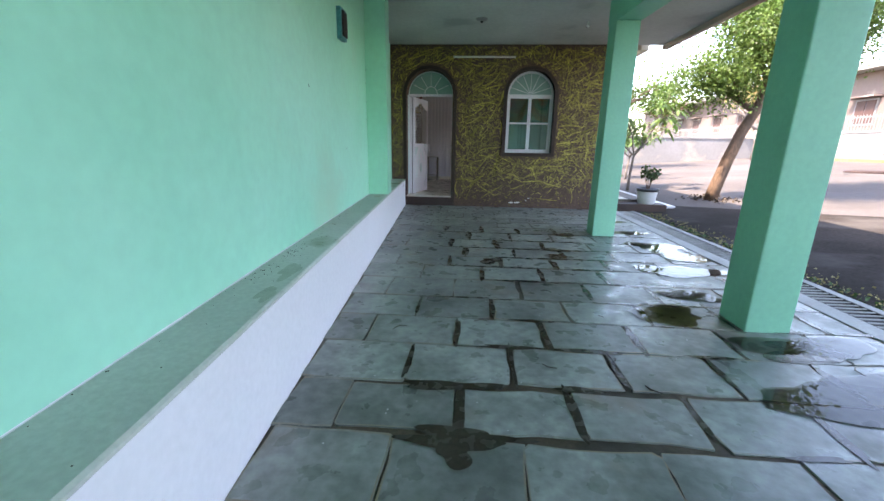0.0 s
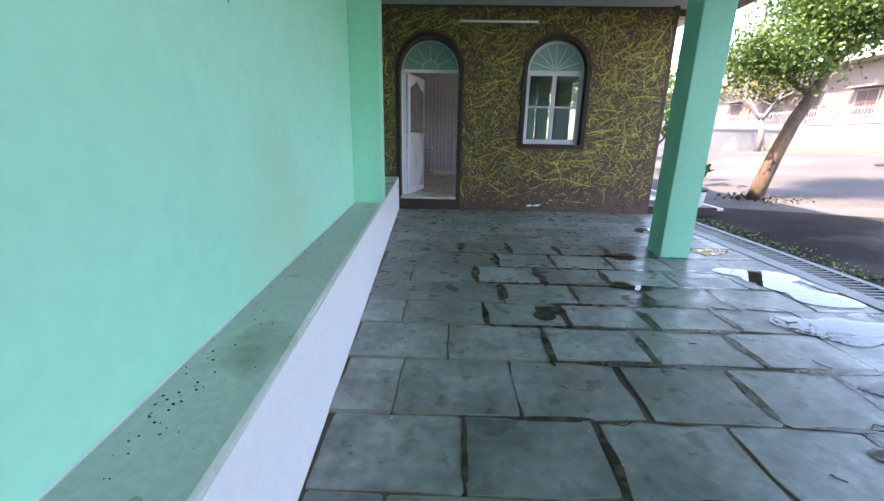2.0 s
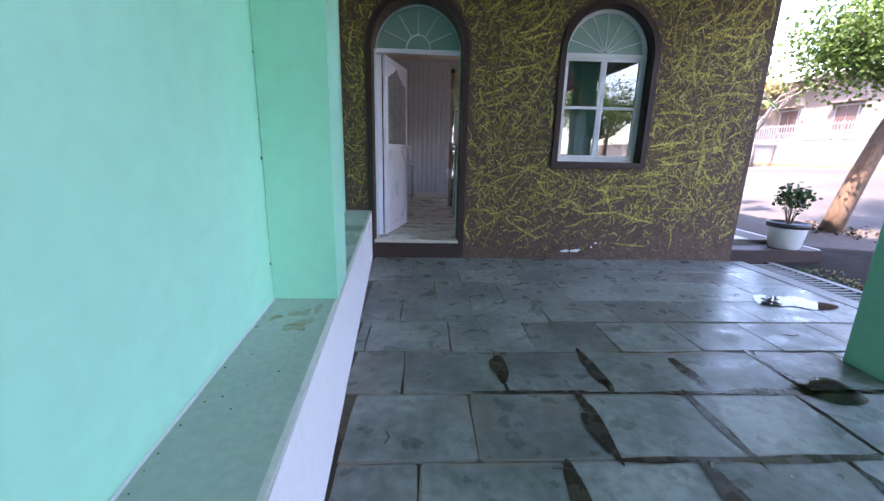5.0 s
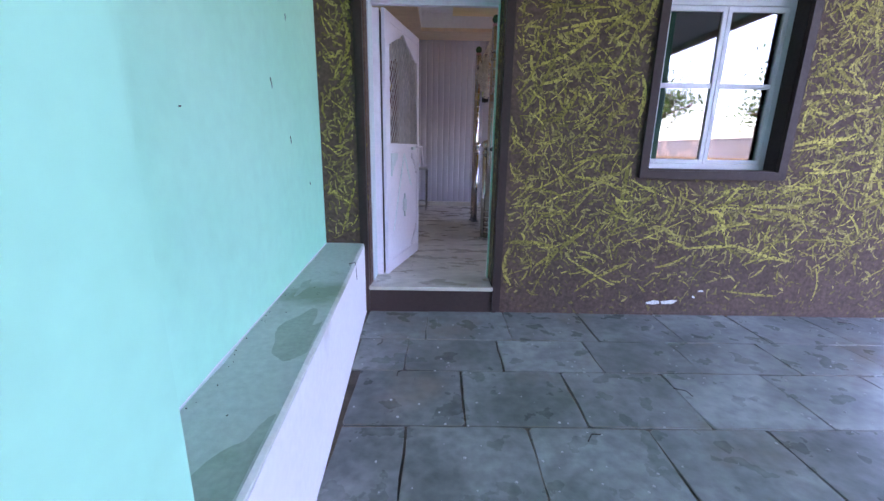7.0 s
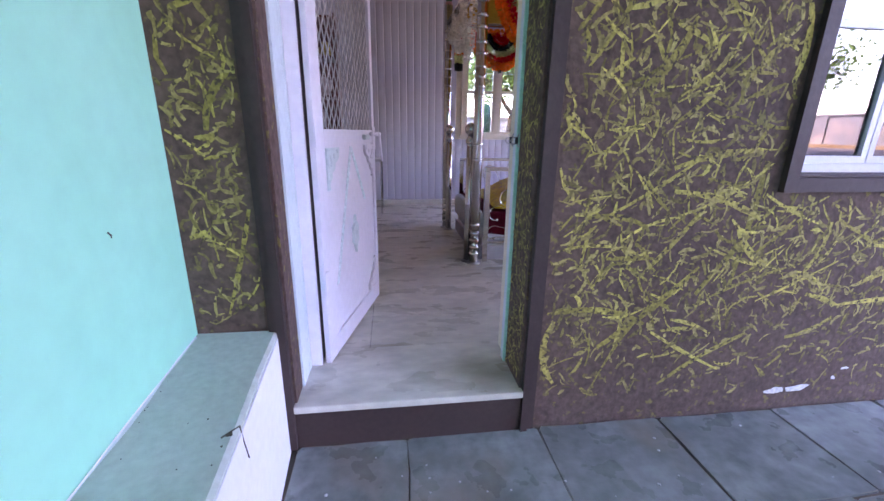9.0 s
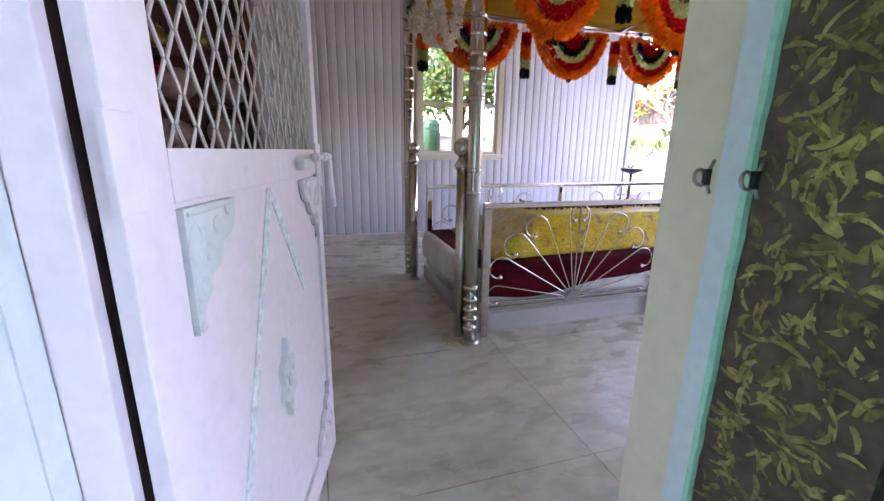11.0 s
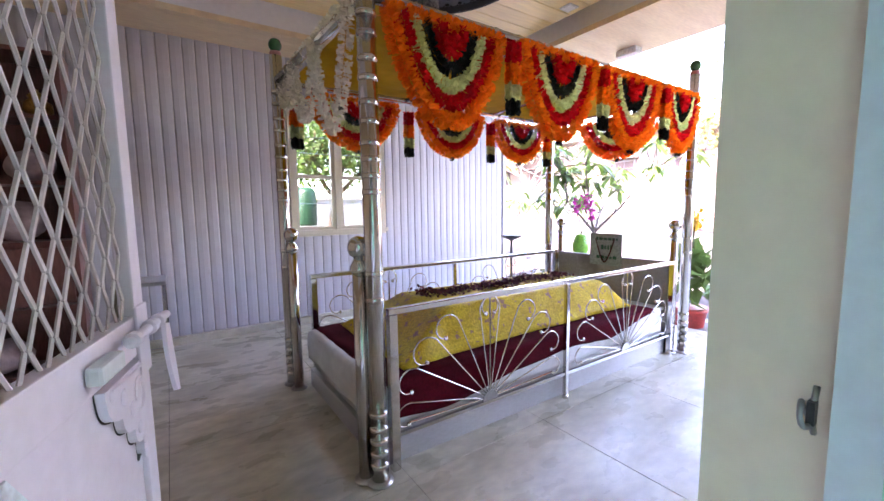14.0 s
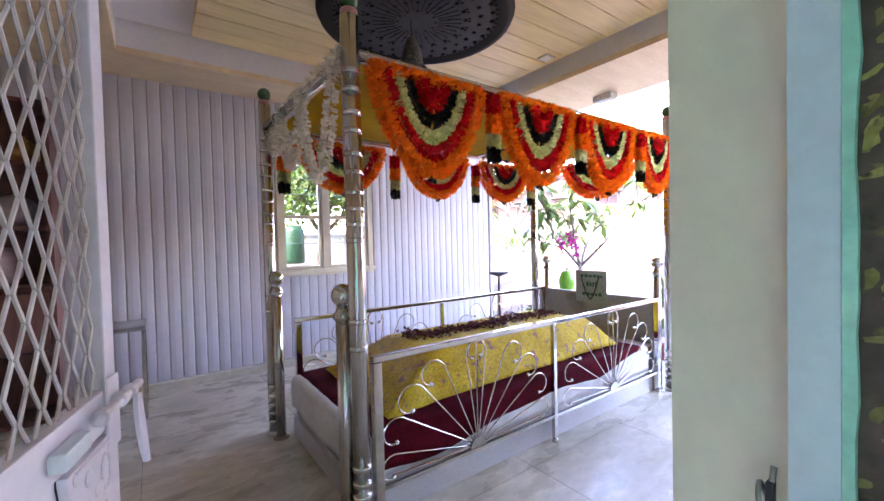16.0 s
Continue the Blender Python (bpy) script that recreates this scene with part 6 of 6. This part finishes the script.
for i in range(420):
    y = rnd.uniform(0.6, 8.5) if i < 240 else rnd.uniform(6.9, 8.6)
    x = rnd.uniform(bench_x(y) + 0.05, 2.6)
    s = rnd.uniform(0.002, 0.005) if i < 240 else rnd.uniform(0.003, 0.008)
    ball((x, y, 0.001 + s * 0.2), s, sp, 6, 0.4)
solid("paint_specks", sp, "speck", "white paint specks spattered on the paving", "specks", "stuff")
tw = bmesh.new()
for _ in range(34):
    y = rnd.uniform(0.8, 8.5)
    x = rnd.uniform(bench_x(y) + 0.05, 2.6)
    a = rnd.uniform(0, 6.28)
    L = rnd.uniform(0.02, 0.06)
    tube([(x, y, 0.003), (x + L * math.cos(a), y + L * math.sin(a), 0.006), (x + 2 * L * math.cos(a + 0.5), y + 2 * L * math.sin(a + 0.5), 0.003)], 0.0025, tw, 5)
solid("dry_twigs", tw, "debris", "small dry twigs lying on the paving", "twigs", "stuff")
cb = bmesh.new()
for y, h in ((6.0, 0.9), (7.2, 0.6)):
    for i in range(8):
        ball((wall_x(y) + 0.004, pa - 0.006, BT + 0.15 + i * 0.22 + rnd.uniform(-0.05, 0.05)), rnd.uniform(0.004, 0.009), cb, 6)
solid("corner_dirt", cb, "debris", "dirt specks in the pilaster corner", "dirt", "stuff")

# stains, chalky joint and cracks of the ledge
rs = bmesh.new()
for k, (x, y, rx, ry) in enumerate(((-1.134, 5.62, 0.05, 0.05), (-1.16, 5.74, 0.035, 0.04), (-1.247, 5.69, 0.02, 0.03), (-1.07, 3.6, 0.05, 0.012), (-1.10, 5.79, 0.02, 0.04))):
    blob(x, y, rx, ry, BT + 0.0012 + 0.00005 * k, 26, 0.8, 20 + k, rs)
for v in rs.verts:
    v.co.x = min(max(v.co.x, wall_x(v.co.y) + 0.03), bench_x(v.co.y) - 0.02)
part("rust_stains", rs, "rust", bench, "rusty brown water stains")
dm = bmesh.new()
for k, (x, y, rx, ry) in enumerate(((-0.847, 2.21, 0.05, 0.15), (-1.206, 7.15, 0.09, 0.22), (-1.374, 7.69, 0.025, 0.10), (-1.12, 6.5, 0.07, 0.16), (-0.80, 1.85, 0.04, 0.10))):
    blob(x, y, rx, ry, BT + 0.0016 + 0.00005 * k, 30, 0.6, 40 + k, dm)
for v in dm.verts:
    v.co.x = min(max(v.co.x, wall_x(v.co.y) + 0.03), bench_x(v.co.y) - 0.02)
part("damp_patches", dm, "damp", bench, "dull green damp patches")
ch = bmesh.new()
prev = None
for i in range(181):
    y = -1.0 + 9.66 * i / 180
    w = 0.004 + 0.012 * max(0.0, noise.noise((y * 3.1, 0.0, 4.0))) + 0.003 * noise.noise((y * 19, 0.0, 2.0))
    cur = [ch.verts.new(p) for p in ((wall_x(y) + 0.0035, y, BT + 0.003 + w * 0.4), (wall_x(y) + 0.0045, y, BT + 0.002), (wall_x(y) + 0.005 + w, y, BT + 0.0009))]
    if prev:
        for q in (0, 1):
            ch.faces.new((prev[q], cur[q], cur[q + 1], prev[q + 1]))
    prev = cur
part("chalk_joint", ch, "plinth", bench, "chalky white filled joint along the wall")
ck = bmesh.new()
tube([(bench_x(8.15) - 0.035, 8.12, BT + 0.001), (bench_x(8.16) - 0.004, 8.16, BT + 0.0005), (bench_x(8.16) + 0.0005, 8.16, BT - 0.05), (bench_x(8.18) + 0.0005, 8.18, BT - 0.12)], 0.0022, ck, 5)
blob(bench_x(8.14) - 0.02, 8.13, 0.007, 0.012, BT + 0.0021, 16, 0.6, 3, ck)
part("crack", ck, "debris", bench, "dark crack in the ledge edge")

# scratches and dark marks on the plaster wall
wall_w = bpy.data.objects["wall_west"]
sc = bmesh.new()
for y, z, L, a in ((7.69, 1.55, 0.05, -1.2), (7.94, 1.30, 0.04, -1.3), (8.3, 1.03, 0.02, -1.0), (7.1, 1.9, 0.015, -0.5), (4.6, 1.2, 0.012, 0.3), (3.4, 1.7, 0.02, -1.1), (6.9, 1.35, 0.01, 0.2), (8.0, 1.9, 0.03, -1.4), (2.8, 2.2, 0.015, 0.9)):
    y1, z1 = y + L * math.cos(a), z + L * math.sin(a)
    tube([(wall_x(y) + 0.001, y, z), (wall_x((y + y1) / 2) + 0.0015, (y + y1) / 2 + 0.004, (z + z1) / 2), (wall_x(y1) + 0.001, y1, z1)], 0.0026, sc, 5, 0.001)
part("scratches", sc, "debris", wall_w, "dark scratches in the paint")

# puddles lying over the stones
pool = thing("puddle", "shallow rain puddles mirroring the sky on the paving", "puddle", kind="structure")
for k, (x, y, rx, ry) in enumerate(((1.72, 3.12, 0.30, 0.17), (2.42, 2.68, 0.42, 0.16), (2.12, 2.06, 0.42, 0.17), (2.62, 2.25, 0.35, 0.14), (2.40, 4.32, 0.36, 0.24), (2.12, 3.58, 0.28, 0.12), (1.55, 5.98, 0.2, 0.1), (2.62, 5.45, 0.28, 0.22), (2.62, 6.28, 0.24, 0.15),
                                    (1.25, 5.05, 0.16, 0.1), (2.7, 5.0, 0.25, 0.3), (2.55, 7.3, 0.3, 0.16), (2.0, 1.2, 0.4, 0.2))):
    part("water", blob(x, y, rx, ry, 0.0058 + 0.00005 * k, 36, 0.55, k), "water", pool)

# ---- pieces: paving stones ----
rnd = random.Random(41)
rows_y = [-7.4 + 0.45 * i for i in range(10)] + [-2.9, -2.45, -2.0, -1.55, -1.1, -0.65, -0.2, 0.28, 0.76, 1.2, 1.62, 2.02, 2.46, 2.89, 3.31, 3.79, 4.24, 4.63, 5.06, 5.51, 5.98, 6.43, 6.88, 7.33, 7.81, 8.2, 8.685]


def flag(x0, x1, y0, y1):
    """One stone with worn, uneven edges, its top a touch tilted."""
    bm = bmesh.new()
    c = ((x0 + x1) / 2, (y0 + y1) / 2)
    per, j = [], 1.25 if y0 < 6.4 and x0 > -0.3 else 0.5
    for (ax, ay), (bx_, by) in (((x0, y0), (x1, y0)), ((x1, y0), (x1, y1)), ((x1, y1), (x0, y1)), ((x0, y1), (x0, y0))):
        for t in (0.025, 0.35, 0.65, 0.975):
            k = 0.010 if 0.2 < t < 0.8 else 0.012
            per.append((ax + (bx_ - ax) * t + rnd.uniform(-k, k) * j, ay + (by - ay) * t + rnd.uniform(-k, k) * j))
    dx, dy, dz = rnd.uniform(-0.001, 0.001), rnd.uniform(-0.001, 0.001), rnd.uniform(-0.001, 0.001)
    lo = [bm.verts.new((x - c[0], y - c[1], -0.02)) for x, y in per]
    md_ = [bm.verts.new((x - c[0], y - c[1], -0.005 + dz)) for x, y in per]
    inset = rnd.choice((0.985, 0.975, 0.965)) if y0 < 6.4 else 0.988
    rim = [bm.verts.new(((x - c[0]) * 0.994, (y - c[1]) * 0.992, dz + dx * (x - c[0]) / 0.3 + dy * (y - c[1]) / 0.2)) for x, y in per]
    hi = [bm.verts.new(((x - c[0]) * inset, (y - c[1]) * (2 * inset - 1), dz + dx * (x - c[0]) / 0.3 + dy * (y - c[1]) / 0.2)) for x, y in per]
    n = len(per)
    for a, b, m in ((lo, md_, 0), (md_, rim, 0), (rim, hi, 1)):
        for i in range(n):
            bm.faces.new((a[i], a[(i + 1) % n], b[(i + 1) % n], b[i])).material_index = m
    bm.faces.new(hi)
    me = bpy.data.meshes.new("flagstone")
    bm.to_mesh(me)
    bm.free()
    me.materials.append(M["stone"])
    me.materials.append(M["stoneedge"])
    o = new("flagstone", me)
    o.parent, o.location = floor_ob, (*c, 0)


# first joint and stone length of the courses from y = 1.2 to 8.2
COURSES = {1.2: (-0.146, 0.572), 1.62: (-0.437, 0.576), 2.02: (-0.167, 0.603), 2.46: (-0.51, 0.605), 2.89: (-0.226, 0.587), 3.31: (-0.55, 0.59), 3.79: (-0.305, 0.605), 4.24: (-0.63, 0.575),
           4.63: (-0.462, 0.585), 5.06: (-0.661, 0.595), 5.51: (-0.412, 0.58), 5.98: (-0.756, 0.55), 6.43: (-0.472, 0.545), 6.88: (-0.817, 0.56), 7.33: (-1.129, 0.583), 7.81: (-0.872, 0.585)}
joints = []
for i, (y0, y1) in enumerate(zip(rows_y, rows_y[1:])):
    xl = bench_x((y0 + y1) / 2) + 0.004
    first_x, step = COURSES.get(y0, (-0.17 + (0.29 if i % 2 == 0 else 0.0), 0.59))
    x = first_x - 3 * step
    gx = 0.004
    while x < 3.0:
        wet = 1.2 < y0 < 6.4 and x > -0.45
        w = step + (rnd.uniform(-0.03, 0.03) if x > 1.7 else 0.0)
        g2 = rnd.choice((0.005, 0.008, 0.012, 0.020)) if wet else rnd.uniform(0.002, 0.005)
        a, b = max(x, xl) + gx, min(x + w, 3.012) - g2
        gx = g2
        if b - a > 0.03:
            e0, e1 = (0.022 if v in (1.62, 2.02) and -0.45 < x < 1.2 else 0.012 if v in (3.79, 4.24, 5.06) and 0.1 < x else 0.010 if v in (6.43, 6.88) and 0.2 < x else 0.0 for v in (y0, y1))
            gy = rnd.uniform(0.004, 0.012) if wet else 0.003
            flag(a, b, y0 + gy + e0, y1 - gy - e1)
            if wet and x > -0.3:
                joints.append((x, y0, y1))
        x += w

# mud and wet stains spreading from the joints over the stones
mud = bmesh.new()
for k, (x, y0, y1) in enumerate(joints):
    heavy = 3.5 < y0 < 6.0 and x < 1.7
    mid, half = (y0 + y1) / 2, (y1 - y0) / 2
    if rnd.random() < (0.85 if heavy else 0.6):
        blob(x + rnd.uniform(-0.012, 0.012), mid + rnd.uniform(-0.04, 0.04), rnd.uniform(0.016, 0.042) if heavy else rnd.uniform(0.010, 0.030), half * rnd.uniform(0.75, 1.05), 0.0026 + 0.00001 * k, 34, 0.42, 100 + k, mud)
    if rnd.random() < (0.95 if heavy else 0.7):
        blob(x + rnd.uniform(0.1, 0.4), y0 + rnd.uniform(-0.008, 0.008), rnd.uniform(0.22, 0.36) if heavy else rnd.uniform(0.10, 0.28), rnd.uniform(0.014, 0.028), 0.0034 + 0.00001 * k, 40, 0.45, 300 + k, mud)
for k, (x, y, rx, ry) in enumerate(((0.10, 2.0, 0.24, 0.05), (0.12, 1.60, 0.26, 0.06), (0.14, 1.53, 0.09, 0.08), (0.41, 4.46, 0.10, 0.13), (2.35, 2.6, 0.3, 0.12), (1.2, 4.75, 0.16, 0.10), (0.51, 5.28, 0.045, 0.2), (0.15, 5.75, 0.035, 0.2))):
    blob(x, y, rx, ry, 0.0045 + 0.00002 * k, 40, 0.6, 700 + k, mud)
tagged(part("wet_stains", mud, "wetmud", floor_ob, "dark wet stains round the joints"), kind="stuff")

# marble floor slabs of the room
rnd = random.Random(43)
ys_ = [W2 + 0.022, 9.505, 10.42, 11.33, 12.24, 13.15, 13.9]
xs_ = [-2.49, -1.72, -0.93, 0.03, 0.95, 1.87, 2.79, 3.6]
for y0, y1 in zip(ys_, ys_[1:]):
    for x0, x1 in zip(xs_, xs_[1:]):
        g = 0.0015
        part("floor_slab", bx((x0 + g, y0 + g, FL - 0.03), (x1 - g, y1 - g, FL), bevel=0.0012), "marble", floor_in)

# white wall panels
def panel_mesh(z0, z1):
    bm = bmesh.new()
    prof = [(0.0, 0.004), (0.003, 0.012), (0.012, 0.016), (0.05, 0.019), (0.09, 0.016), (0.099, 0.012), (0.102, 0.002)]
    lo = [bm.verts.new((x, -y, z0)) for x, y in prof]
    hi = [bm.verts.new((x, -y, z1)) for x, y in prof]
    for i in range(len(prof) - 1):
        bm.faces.new((lo[i], lo[i + 1], hi[i + 1], hi[i]))
    bm.faces.new(hi)
    me = bpy.data.meshes.new("panel")
    bm.to_mesh(me)
    bm.free()
    me.materials.append(M["pvc"])
    return me


full, low, high = panel_mesh(FL + 0.077, 3.099), panel_mesh(FL + 0.077, w2z0 - 0.002), panel_mesh(w2z1 + 0.002, 3.099)
x = XW + 0.003
while x < XE - 0.13:
    inside = w2x0 - 0.1 < x < w2x1 - 0.002
    for me in ((low, high) if inside else (full,)):
        o = new("panel", me)
        o.parent, o.location = wall_n, (x, N + 0.018, 0)
    x += 0.1035
